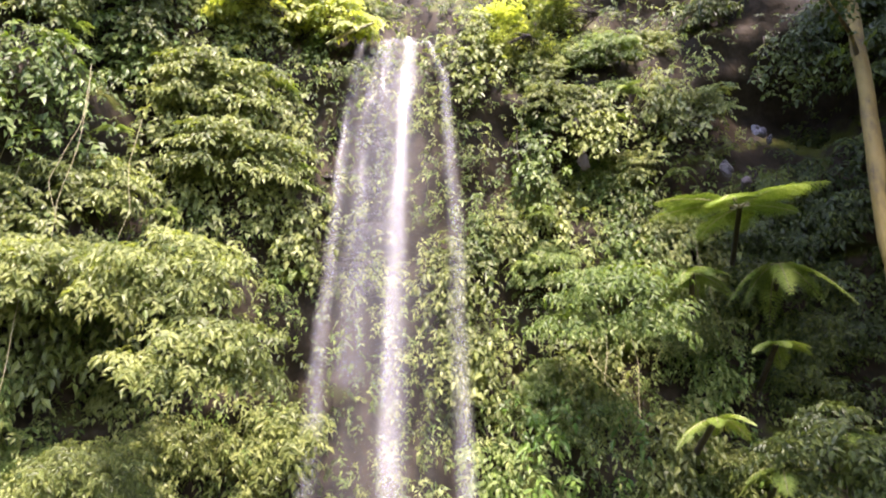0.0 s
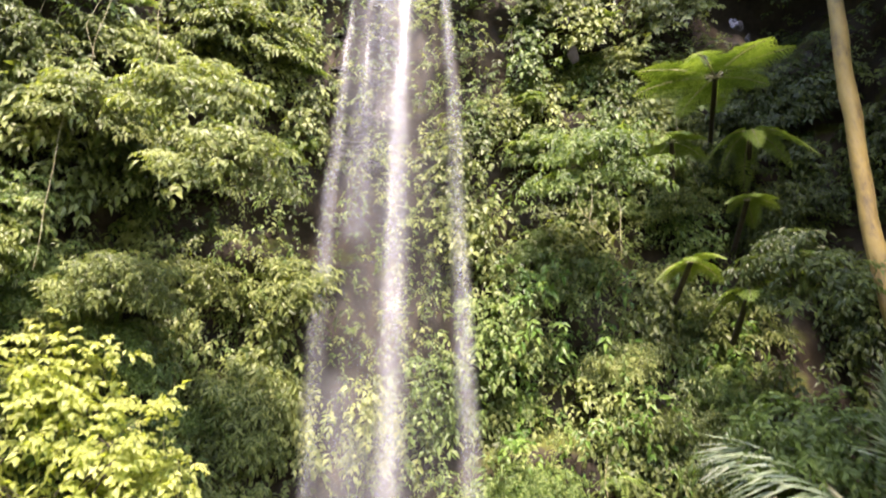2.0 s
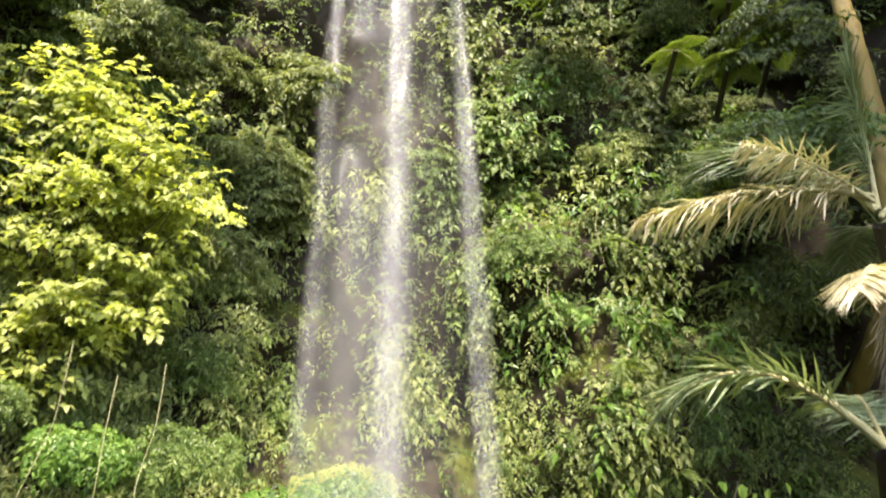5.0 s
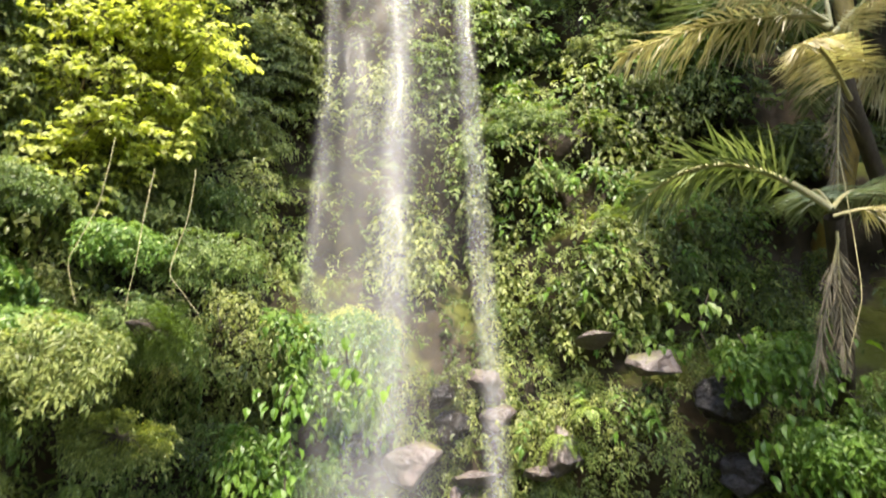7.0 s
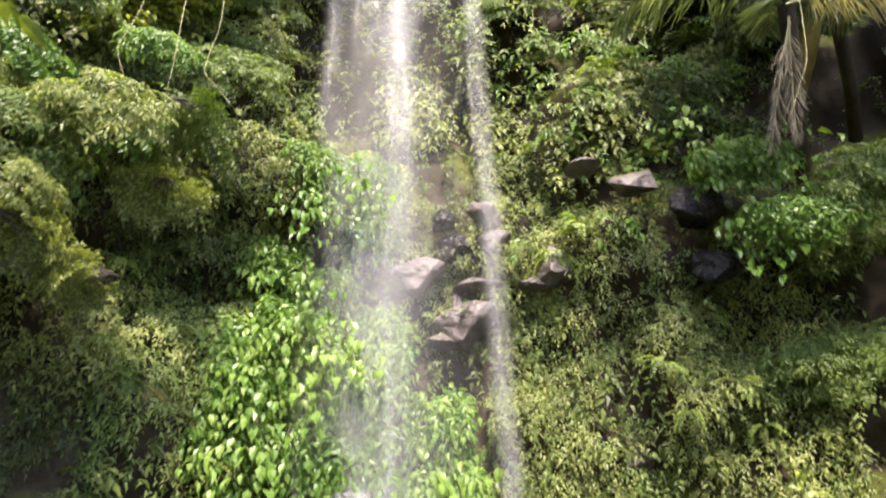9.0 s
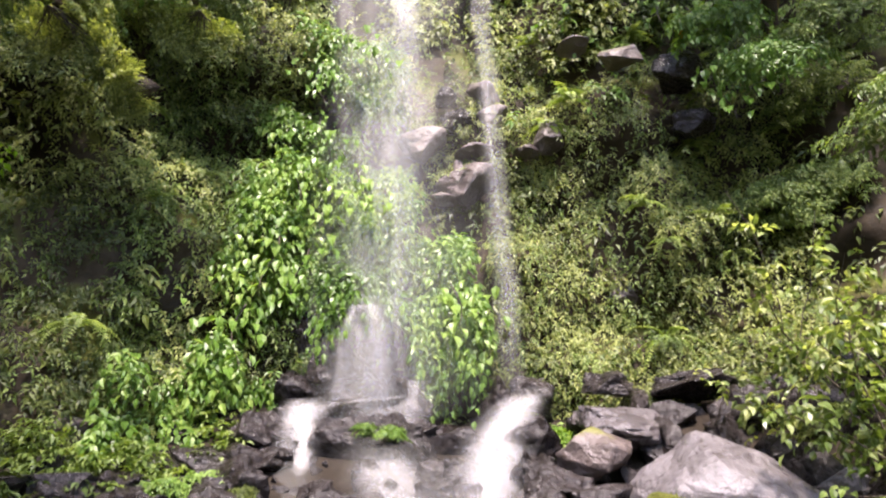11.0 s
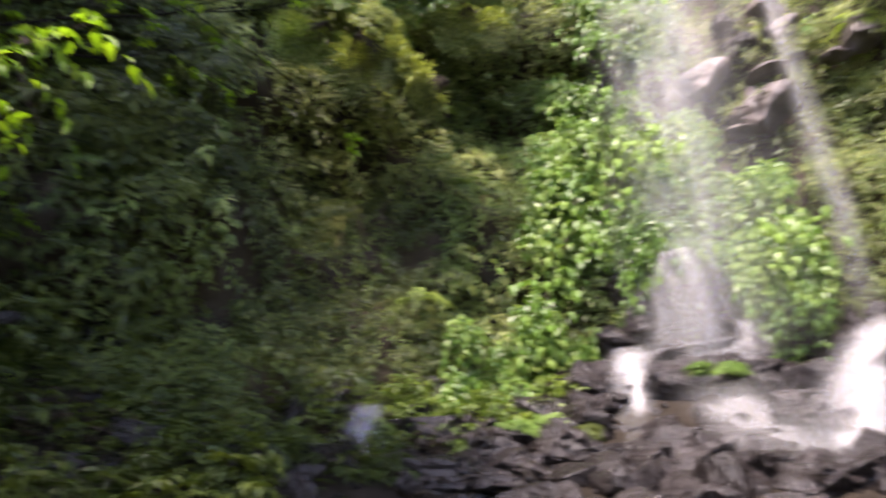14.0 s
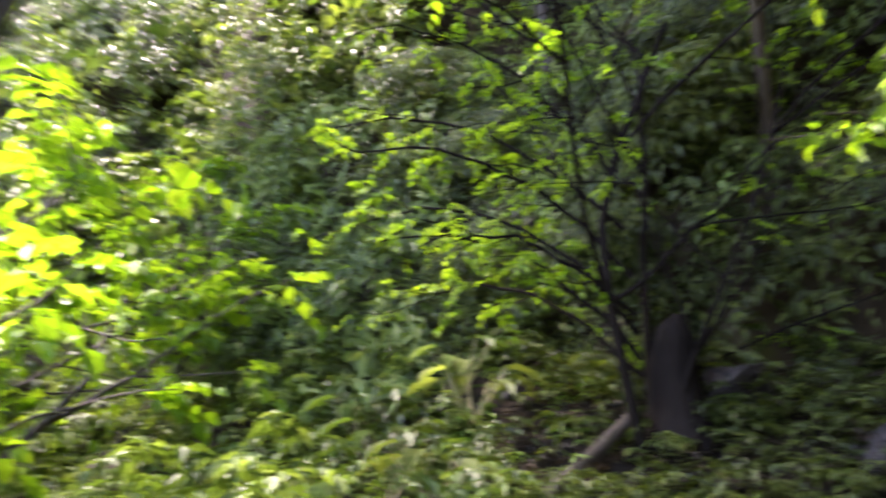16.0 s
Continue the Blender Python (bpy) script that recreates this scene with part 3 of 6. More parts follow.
creepers("large_leaved_climbers", LEAF_BRIGHT, (-6, 27), (2.6, 11.6), 12500, 0.14, "bright green heart-leaved climbers beside the falling water", out=(0.35, 0.95), fine=True, ratio=0.52, hang=1.5, seed=4,
         where=beside_fall, per=6, span=2.1, gap=-0.95, category="climbers")


def climber(at, turn, seed, leaves=26, size=(0.15, 0.25)):
    """One climbing plant with large hanging leaves, each a part."""
    g = np.random.RandomState(seed)
    root = put("climbing_plant", None, None, pose(*at, 0, 0, turn), label="climbing plant with large bright green hanging leaves", category="climbing plant", group="climbers beside the fall")
    s = np.linspace(0, 1, 10)
    stem = np.stack((0.12 * np.sin(4 * s + seed), -0.05 - 0.15 * s, -0.2 - 1.0 * s + 0.3), -1)
    put("stem", mesh_of("stem", *tube(stem, np.linspace(0.015, 0.006, 10), 5), BARK, True), root)
    for k in range(leaves):
        q = stem[g.randint(10)] + np.array((g.normal() * 0.28, -0.12 - 0.1 * g.rand(), g.normal() * 0.08))
        L = g.uniform(*size)
        lf = put("leaf", CLIMBER_LEAF, root)
        lf.matrix_basis = pose(*q, g.normal() * 12, 55 + g.normal() * 14, -90 + g.normal() * 35) @ Matrix.Diagonal((L, L, L, 1))


CLIMBER_LEAF = mesh_of("leaf", *blades(np.zeros((1, 3)), np.array([(1.0, 0, 0)]), np.array([(0, 0, 1.0)]), np.ones(1), np.full(1, 0.62)), LEAF_BRIGHT)
for k, (x, y, z) in enumerate([(-2.45, 11.1, 9.9), (-2.3, 11.0, 8.6), (-2.75, 10.9, 7.6), (-2.2, 10.9, 7.3), (-3.0, 10.7, 6.2), (-2.5, 10.7, 5.9), (-3.3, 10.5, 4.9), (-1.5, 11.1, 10.6), (-1.6, 11.0, 7.6), (0.0, 11.0, 5.4)]):
    climber((x, y, z), 8, 600 + k)
for k, (x, y, z) in enumerate([(4.45, 10.2, 10.5), (4.9, 10.0, 9.9), (5.2, 9.8, 9.2), (4.1, 10.6, 11.3), (5.5, 9.7, 10.3), (4.7, 10.1, 8.9)]):
    climber((x, y, z), -24, 640 + k, 22, (0.15, 0.26))
withered = put("withered_leaf", mesh_of("withered_leaf", *blades(np.zeros((2, 3)), np.array([(0.1, -0.2, -1.0), (-0.3, -0.3, -0.9)]), np.array([(0, -1.0, 0.2), (0.2, -1.0, 0.2)]), np.array((0.2, 0.17)), np.array((0.11, 0.1))), LEAF_ORANGE), None, pose(4.15, 10.2, 10.1), label="withered orange leaf hanging from a climbing plant", category="leaf")
# Dim side of the ravine: its shade is put into the leaf colour
creepers("side_creepers", LEAF_DARK, (45, 150), (1.6, 16), 12000, 0.16, "plants on the side of the ravine, leaf colour darkened for its shade", out=(0, 0.5), seed=6)
creepers("side_creepers", LEAF, (45, 160), (4.5, 26), 9000, 0.16, "green plants on the shaded side of the ravine", out=(0.1, 0.8), seed=7, gap=-0.3)


# ---- bushes ----
def tier_crown(g, size, tiers, sprigs, leaf, ratio, droop, per=7, fine=False):
    """An uneven crown of flat leafy tiers with gaps between; returns tier centres and leaf arrays."""
    d = unit(g.normal(size=(tiers, 3)))
    d[:, 2] = np.abs(d[:, 2]) * 1.1 - 0.35
    d[:, 1] = -np.abs(d[:, 1]) * 0.8 + 0.15
    c = d * np.array(size) * (0.55 + 0.5 * g.rand(tiers, 1))
    c[:, 2] += 0.1 * size[2]
    az = g.rand(tiers, sprigs) * 6.28
    r = 0.06 + 0.22 * g.rand(tiers, sprigs)
    start = c[:, None] + np.stack((np.cos(az) * r, np.sin(az) * r, 0.05 - 0.4 * r * r + g.normal(size=r.shape) * 0.04), -1)
    way = np.stack((np.cos(az), np.sin(az), 0.25 + 0 * az), -1) + d[:, None] * 0.35
    up = np.array((0, -0.25, 1.0)) + way * 0.25
    n = tiers * sprigs
    L = leaf * g.uniform(0.75, 1.25, n)
    return c, sprig_leaves(g, start.reshape(-1, 3), way.reshape(-1, 3), up.reshape(-1, 3), L * 2.3, L, ratio, per, droop, fine)


def limb_arrays(g, tips, root, radius):
    out = []
    for tip in tips:
        mid = root * 0.5 + tip * 0.5 + np.array((0, 0, 0.15)) * np.linalg.norm(tip - root)
        s = np.linspace(0, 1, 7)[:, None]
        pts = root * (1 - s) ** 2 + 2 * mid * s * (1 - s) + tip * s * s
        pts[1:-1] += g.normal(size=(5, 3)) * 0.025
        out.append(tube(pts, np.linspace(radius, radius * 0.2, 7), 5))
    return join_arrays(out)


BUSH_STYLE = {  # size, tiers, sprigs, leaf, ratio, droop, material
    "broad": ((1.0, 0.75, 0.85), 28, 17, 0.13, 0.38, 0.45, LEAF_OLIVE),
    "fine": ((1.0, 0.7, 0.9), 30, 16, 0.115, 0.40, 0.5, LEAF),
    # leaf colour carries the shade of the places these bushes stand in
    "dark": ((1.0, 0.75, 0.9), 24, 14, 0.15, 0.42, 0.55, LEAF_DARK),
    "bright": ((1.0, 0.7, 0.7), 22, 14, 0.145, 0.5, 0.7, LEAF_BRIGHT),
    "yellow": ((1.0, 0.75, 0.9), 30, 15, 0.16, 0.55, 0.4, LEAF_YELLOW),
    "low": ((1.0, 0.9, 0.7), 20, 11, 0.17, 0.32, 0.9, LEAF_DARK),
}
BUSH_LABEL = {"broad": "olive green broad-leaved bush growing from the cliff", "fine": "green small-leaved bush growing from the cliff",
              "dark": "bush in the ravine, leaf colour darkened for the shade there", "bright": "bright green leafy bush near the falling water",
              "yellow": "sunlit yellow-green leafy bush on the cliff", "low": "low dark green leafy plant on the stony bank"}
BUSH_KINDS = {}


def bush_meshes(style, variant):
    if (style, variant) not in BUSH_KINDS:
        g = np.random.RandomState(100 + variant * 17 + sum(map(ord, style)))
        size, tiers, sprigs, leaf, ratio, droop, mat = BUSH_STYLE[style]
        tips, (v, f) = tier_crown(g, size, tiers, sprigs, leaf, ratio, droop)
        wood = limb_arrays(g, tips, np.array((0, 0.6 if style != "low" else 0.0, -0.3)), 0.014)
        BUSH_KINDS[style, variant] = (mesh_of("crown", v, f, mat), mesh_of("branchwork", *wood, BARK, True))
    return BUSH_KINDS[style, variant]


def bush(style, at, size, turn=0.0, variant=0, label="", tip=None):
    crown, wood = bush_meshes(style, variant)
    root = put("bush", None, None, pose(*at, float(np.interp(at[2], (5, 10, 16, 24), (42, 42, 34, 24))) if tip is None else tip, 0, turn) @ Matrix.Diagonal((size, size, size, 1)), label=label or BUSH_LABEL[style], category="bush", group="bushes on the cliff")
    put("crown", crown, root)
    put("branchwork", wood, root)
    return root


def cliff_bushes(style, count, turns, heights, sizes, seed, clear):
    g = np.random.RandomState(seed)
    made = 0
    while made < count:
        t, z, s = g.uniform(*turns), g.uniform(*heights), g.uniform(*sizes)
        p = face(t, z, 0.35 * s)
        if clear(p, t):
            bush(style, p, s, t + g.uniform(-20, 20), made % 3)
            made += 1


def aside(p, t):
    hollow = (abs(t + 32) < 7 and abs(p[2] - 27) < 2.2) or (abs(t - 31) < 3.5 and abs(p[2] - 27.4) < 1.3) or (abs(t + 37) < 5 and abs(p[2] - 17) < 5) or (abs(t + 35) < 8 and abs(p[2] - 12.2) < 2.0) or (abs(t - 37) < 5 and abs(p[2] - 6.2) < 1.8)
    return (p[0] < -3.1 or p[0] > 1.6) and not hollow


cliff_bushes("broad", 40, (13, 46), (14, 33), (0.7, 1.3), 21, aside)
cliff_bushes("broad", 12, (-25, -7), (16, 33), (0.6, 1.0), 22, aside)
cliff_bushes("fine", 24, (-27, -6), (13.5, 30), (0.45, 0.85), 23, aside)
cliff_bushes("fine", 26, (17, 46), (11.5, 20), (0.6, 1.0), 24, aside)
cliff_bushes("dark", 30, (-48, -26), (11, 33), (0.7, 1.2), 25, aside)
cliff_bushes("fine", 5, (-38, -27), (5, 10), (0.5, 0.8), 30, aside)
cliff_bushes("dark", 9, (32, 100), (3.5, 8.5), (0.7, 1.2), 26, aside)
cliff_bushes("broad", 16, (24, 60), (10.5, 15), (0.6, 1.0), 28, aside)
cliff_bushes("fine", 8, (55, 128), (8, 20), (0.8, 1.3), 27, aside)
# the crest, where the stream comes over
for k, (x, y, z, s) in enumerate([(-3.2, 13.2, 30.0, 1.1), (-2.2, 15.0, 31.2, 1.2), (-0.6, 15.6, 31.3, 1.2), (0.9, 14.3, 30.3, 1.1), (2.0, 13.4, 29.3, 1.0), (3.4, 13.8, 30.5, 1.2), (-4.6, 12.4, 29.6, 1.2), (-1.4, 16.4, 32.2, 1.3), (0.6, 16.6, 32.0, 1.3)]):
    bush("broad" if k % 3 else "yellow", (x, y, z), s, k * 47, k % 3)
# single bushes that stand out
bush("fine", (3.3, 11.9, 22.0), 1.25, -15, 1, "large green bush jutting from the cliff with roots hanging below")
bush("broad", (-4.0, 8.9, 21.6), 1.0, 24, 0)
bush("broad", (-3.4, 9.0, 20.4), 1.0, 30, 1)
bush("broad", (-6.0, 9.4, 21.7), 0.95, 30, 2)
bush("broad", (-5.4, 10.1, 18.8), 0.9, 28, 1)
for k, (x, y, z, size) in enumerate([(-3.6, 10.0, 11.6, 0.7), (-4.6, 9.4, 11.7, 0.6), (-5.9, 8.8, 12.2, 0.6), (-5.3, 9.2, 10.3, 0.8), (-4.3, 9.9, 10.5, 0.8), (-6.3, 8.7, 11.0, 0.8)]):
    bush("bright" if k % 2 else "fine", (x, y, z), size, 20 + k * 9, k % 3)
for k, (x, y, z, size) in enumerate([(-4.6, 8.1, 9.7, 0.75), (-5.6, 8.0, 9.3, 0.85), (-5.2, 7.8, 8.4, 0.55), (-6.5, 8.0, 10.1, 0.8), (-3.9, 9.0, 10.3, 0.55), (-5.2, 7.7, 7.9, 0.65), (-4.0, 8.8, 8.9, 0.55), (-6.2, 7.6, 8.5, 0.65), (-4.5, 8.4, 7.5, 0.5)]):
    bush("broad" if k % 3 != 1 else "fine", (x, y, z), size, 25 + k * 31, k % 3)
bush("dark", (6.2, 10.6, 19.2), 1.0, -30, 1)
bush("fine", (5.4, 9.9, 16.0), 1.35, -30, 2)
bush("bright", (4.8, 10.2, 10.2), 0.8, -22, 0)
bush("bright", (5.3, 9.6, 8.9), 0.75, -28, 1)
bush("fine", (6.2, 9.2, 9.3), 0.8, -30, 0)
bush("fine", (5.7, 7.4, 6.4), 0.9, -35, 2)


# ---- the yellow-green tree ----
def tree(name, at, seed, way, length, radius, levels, leaf, ratio, mat, label, wood=BARK, sprigs=4, fork=4, spread=0.8, lift=0.1, droop=0.5, category="tree", group="", per=7, fine=False, bend=0.25):
    g = np.random.RandomState(seed)
    limbs = grow(g, (0, 0, -0.15), way, length, radius, levels, fork, bend, lift, spread)
    root = put(name, None, None, pose(*at), label=label, category=category, group=group)
    put("trunk", mesh_of("trunk", *wood_of(limbs), wood, True), root)
    put("crown", mesh_of("crown", *leaves_of(g, limbs, leaf, ratio, sprigs, per, droop, fine), mat), root)
    return root


def yellow_tree():
    g = np.random.RandomState(3)
    root = put("tree", None, None, pose(-6.3, 10.2, 10.4), label="sunlit tree with a yellow-green crown of broad leaves", category="tree")
    stem = np.array([(-0.3, 0.1, -0.6), (-0.2, 0, 0.6), (0.0, -0.1, 1.5), (0.1, -0.2, 2.6), (0.25, -0.3, 3.8), (0.2, -0.3, 5.4)])
    n = 310
    c = np.array((-0.15, -0.35, 4.85)) + unit(g.normal(size=(n, 3))) * np.array((2.7, 0.95, 2.75)) * (0.35 + 0.68 * np.sqrt(g.rand(n, 1)))
    c = c[(c[:, 2] > 2.3) & ((c[:, 2] > 3.2) | (c[:, 0] > -0.4))]
    put("trunk", mesh_of("trunk", *tube(stem, np.linspace(0.05, 0.022, 6), 8), BARK_PALE, True), root)
    limbs, tips = [], []
    s = np.linspace(0, 1, 6)[:, None]
    for k, p in enumerate(c):
        if k < 26:
            b = stem[min(4, max(2, int(p[2] - 1.2)))]
            tips.append(p)
        else:
            b = tips[int(np.argmin([np.linalg.norm(p - t) for t in tips]))]
        m = (b + p) / 2 + np.array((0, 0, 0.15))
        limbs.append(tube(b * (1 - s) ** 2 + 2 * m * s * (1 - s) + p * s * s, np.linspace(0.016 if k < 26 else 0.008, 0.006, 6), 5))
    put("branchwork", mesh_of("branchwork", *join_arrays(limbs), BARK, True), root)
    per = 13
    az, r = g.rand(len(c), per) * 6.28, 0.05 + 0.34 * g.rand(len(c), per)
    start = c[:, None] + np.stack((np.cos(az) * r, np.sin(az) * r, 0.16 * g.normal(size=r.shape) - 0.3 * r * r), -1)
    tilt = g.normal(size=(len(c), 1, 3)) * np.array((0.25, 0.25, 0.45))
    way = np.stack((np.cos(az), np.sin(az), 0.15 + 0 * az), -1) + tilt + g.normal(size=(len(c), per, 3)) * 0.2
    n = start.shape[0] * per
    L = 0.13 * g.uniform(0.75, 1.25, n)
    v, f = sprig_leaves(g, start.reshape(-1, 3), way.reshape(-1, 3), np.tile((0.1, -0.5, 0.9), (n, 1)), L * 2.1, L, 0.6, 7, 0.3)
    put("crown", mesh_of("crown", v, f, LEAF_YELLOW), root)


yellow_tree()


# ---- fronds: tree ferns and the palm ----
def rachis(base, way, length, sag, steps=24, side_bend=0.0):
    way = unit(np.asarray(way, float))
    s = np.linspace(0, 1, steps)[:, None]
    p = np.asarray(base, float) + way * s * length + np.array((0, 0, -1.0)) * sag * length * s * s
    return p + unit(np.cross(way, (0, 0, 1))) * side_bend * length * s * s


def frond_axes(p):
    d = unit(np.gradient(p, axis=0))
    side = unit(np.cross(d, np.array((0, 0, 1.0))))
    return d, side, np.cross(side, d)


def fern_frond(parent, g, base, way, length, sag, mat=FERN):
    p = rachis(base, way, length, sag, 22)
    d, side, top = frond_axes(p)
    parts = []
    n = len(p)
    for sgn in (-1, 1):
        i = np.arange(3, n)
        s = i / (n - 1)
        plen = 0.27 * length * np.sin(np.pi * np.clip(0.12 + 0.86 * s, 0, 1)) ** 0.75 + 0.02
        pw = unit(side[i] * sgn + d[i] * 0.35 - top[i] * 0.12 + g.normal(size=(len(i), 3)) * 0.04)
        k = 11
        u = np.linspace(0.08, 1, k)[None, :, None]
        q = p[i][:, None] + pw[:, None] * u * plen[:, None, None] - np.array((0, 0, 1.0)) * 0.12 * u * u * plen[:, None, None]
        for sg2 in (-1, 1):
            along = np.cross(pw, top[i]) * sg2 + pw * 0.45
            along = np.repeat(along[:, None], k, 1)
            ll = (plen[:, None] * 0.26 * (1.08 - u[..., 0] ** 2)).reshape(-1) + 0.012
            parts.append(blades(q.reshape(-1, 3), along.reshape(-1, 3), np.repeat(top[i][:, None], k, 1).reshape(-1, 3), ll, ll * 0.27, False))
    v, f = join_arrays(parts)
    fr = put("frond", mesh_of("frond", v, f, mat), parent)
    put("midrib", mesh_of("midrib", *tube(p, np.linspace(0.02, 0.004, n) * length / 1.6, 5), TWIG, True), fr)


def tree_fern(at, count, length, trunk, seed, turns=(0, 360), sag=0.35, rise=0.35, even=1.0):
    g = np.random.RandomState(seed)
    root = put("tree_fern", None, None, pose(*at), label="tree fern with a wide crown of feathery green fronds", category="tree fern", group="tree ferns on the cliff")
    tr = np.array(trunk, float)
    s = np.linspace(0, 1, 8)[:, None]
    put("trunk", mesh_of("trunk", *tube(tr * (1 - s) * (0.6 + 0.4 * (1 - s)), np.linspace(0.06, 0.05, 8), 8), BARK, True), root)
    for k in range(count):
        a = radians(turns[0] + (turns[1] - turns[0]) * (k + 0.5 * g.rand()) / count)
        fern_frond(root, g, (0, 0, 0), (math.cos(a), math.sin(a), rise + even * g.uniform(-0.3, 0.2)), length * g.uniform(0.7, 1.1), sag + even * g.uniform(-0.05, 0.1))


tree_fern((5.8, 11.4, 24.0), 8, 1.8, (0.7, 2.6, -0.9), 1, sag=0.25, rise=0.18, even=0.8)
tree_fern((5.0, 12.2, 22.9), 7, 0.9, (0.3, 1.2, -0.8), 2, sag=0.6)
tree_fern((6.6, 11.9, 23.0), 6, 1.1, (0.5, 1.7, -0.9), 3, sag=0.8, rise=0.0)
tree_fern((4.9, 11.9, 20.0), 6, 0.8, (0, 1.2, -0.5), 4, sag=0.6)
tree_fern((6.4, 10.7, 19.6), 8, 1.0, (0.2, 1.4, -0.6), 5, sag=0.5)
tree_fern((5.5, 11.0, 19.1), 6, 0.8, (0.2, 1.4, -0.6), 6, sag=0.6)
tree_fern((6.3, 12.0, 21.4), 6, 0.8, (0.2, 1.4, -0.6), 7, sag=0.6)


def leaflets(pos, along, up, length, width):
    """Narrow, slightly folded leaflets that taper to a drooping tip."""
    along = unit(along)
    side = unit(np.cross(up, along))
    top = np.cross(along, side)
    shape = np.array([(0, 0.25, 0), (0, -0.25, 0), (0.45, 0.5, 0.3), (0.45, 0, -0.1), (0.45, -0.5, 0.3), (1.0, 0, -0.6)])
    faces = np.array([(0, 3, 2), (0, 1, 3), (1, 4, 3), (2, 3, 5), (3, 4, 5)])
    L, W = length[:, None, None], width[:, None, None]
    v = pos[:, None] + shape[None, :, :1] * L * along[:, None] + shape[None, :, 1:2] * W * side[:, None] + shape[None, :, 2:] * W * top[:, None]
    v[:, 5, 2] -= 0.08 * length
    return v.reshape(-1, 3), (faces[None] + (np.arange(len(pos)) * 6)[:, None, None]).reshape(-1, 3)


def palm_frond(parent, g, base, way, length, sag, mat, leaflet=0.42, hang=0.5, torn=0.0, side_bend=0.0):
    p = rachis(base, way, length, sag, 40, side_bend)
    d, side, top = frond_axes(p)
    s = np.linspace(0, 1, 40)
    parts = []
    for sgn in (-1, 1):
        q = np.clip(np.linspace(0.16, 1, 100) + g.normal(size=100) * 0.004, 0.15, 1)
        q = q[g.rand(100) > torn]
        P = np.stack([np.interp(q, s, p[:, i]) for i in range(3)], -1)
        Dd, S, T = (unit(np.stack([np.interp(q, s, a[:, i]) for i in range(3)], -1)) for a in (d, side, top))
        L = leaflet * length / 2.2 * (np.sin(np.pi * np.clip(0.10 + 0.82 * q, 0, 1)) ** 0.6) * g.uniform(0.85, 1.1, len(q))
        along = S * sgn * 0.9 + Dd * (0.35 + 0.6 * q[:, None]) - np.array((0, 0, 1.0)) * hang + T * 0.25 + g.normal(size=P.shape) * (0.16 + 0.3 * torn)
        parts.append(leaflets(P, along, T + S * sgn * 0.3, L, np.full(len(q), 0.026 * length / 2.2)))
    fr = put("frond", mesh_of("frond", *join_arrays(parts), mat), parent, label="dry straw-coloured frond" if mat is DRY else "dead hanging frond, dry colour darkened for shade" if mat is DRY_SHADED else "arching green frond")
    put("midrib", mesh_of("midrib", *tube(p, np.linspace(0.03, 0.006, 40) * length / 2.2, 6), TWIG, True), fr)


def palm(at, hub_z, trunk, fronds, seed, label):
    """fronds: way, length, sag, material, hang, torn, height of its base over the hub."""
    g = np.random.RandomState(seed)
    root = put("palm", None, None, pose(*at), label=label, category="palm", group="palms on the bank")
    trunk = np.array(trunk, float)
    z = np.linspace(0, 1, 30)
    t = np.stack([np.interp(z, np.linspace(0, 1, len(trunk)), trunk[:, i]) for i in range(3)], -1)
    put("trunk", mesh_of("trunk", *tube(t, 0.13 + 0.012 * np.sin(z * 180), 10), BARK, True), root)
    for way, length, sag, mat, hang, torn, up in fronds:
        palm_frond(root, g, (0, 0, hub_z + up), way, length, sag, mat, hang=hang, torn=torn, leaflet=0.62)


palm((5.5, 8.2, 0), 14.3, [(2.6, 3.6, 11.6), (2.0, 2.6, 12.0), (1.1, 1.3, 12.8), (0.3, 0.4, 13.7), (0, 0, 14.4)], [
    ((-1.0, 0.40, 0.42), 3.1, 0.32, DRY, 0.7, 0.25, 0.5),
    ((-0.75, 0.05, 0.80), 2.2, 0.30, DRY, 0.8, 0.2, 0.4),
    ((-0.62, -0.62, 0.38), 2.5, 0.55, DRY, 0.7, 0.0, -0.9),
    ((0.05, -0.85, 0.35), 1.6, 0.55, DRY, 0.6, 0.0, 0.0),
    ((0.05, -0.02, 1.0), 2.7, 0.06, PALM, 0.15, 0.1, 0.3),
    ((0.7, -0.1, 0.8), 2.9, 0.35, PALM, 0.4, 0.05, 0.2),
    ((-0.42, 0.8, 1.45), 4.4, 0.45, PALM, 0.6, 0.1, 0.3),
    ((0.9, 0.4, 0.3), 2.6, 0.6, DRY, 0.7, 0.2, -0.2),
    ((0.3, 0.8, 0.6), 2.4, 0.5, PALM, 0.5, 0.1, 0.0),
    ((-0.1, 0.3, -0.9), 1.7, 0.25, DRY_SHADED, 0.9, 0.5, -0.3)], 8, "tall palm with dry straw-coloured fronds and one upright green frond")
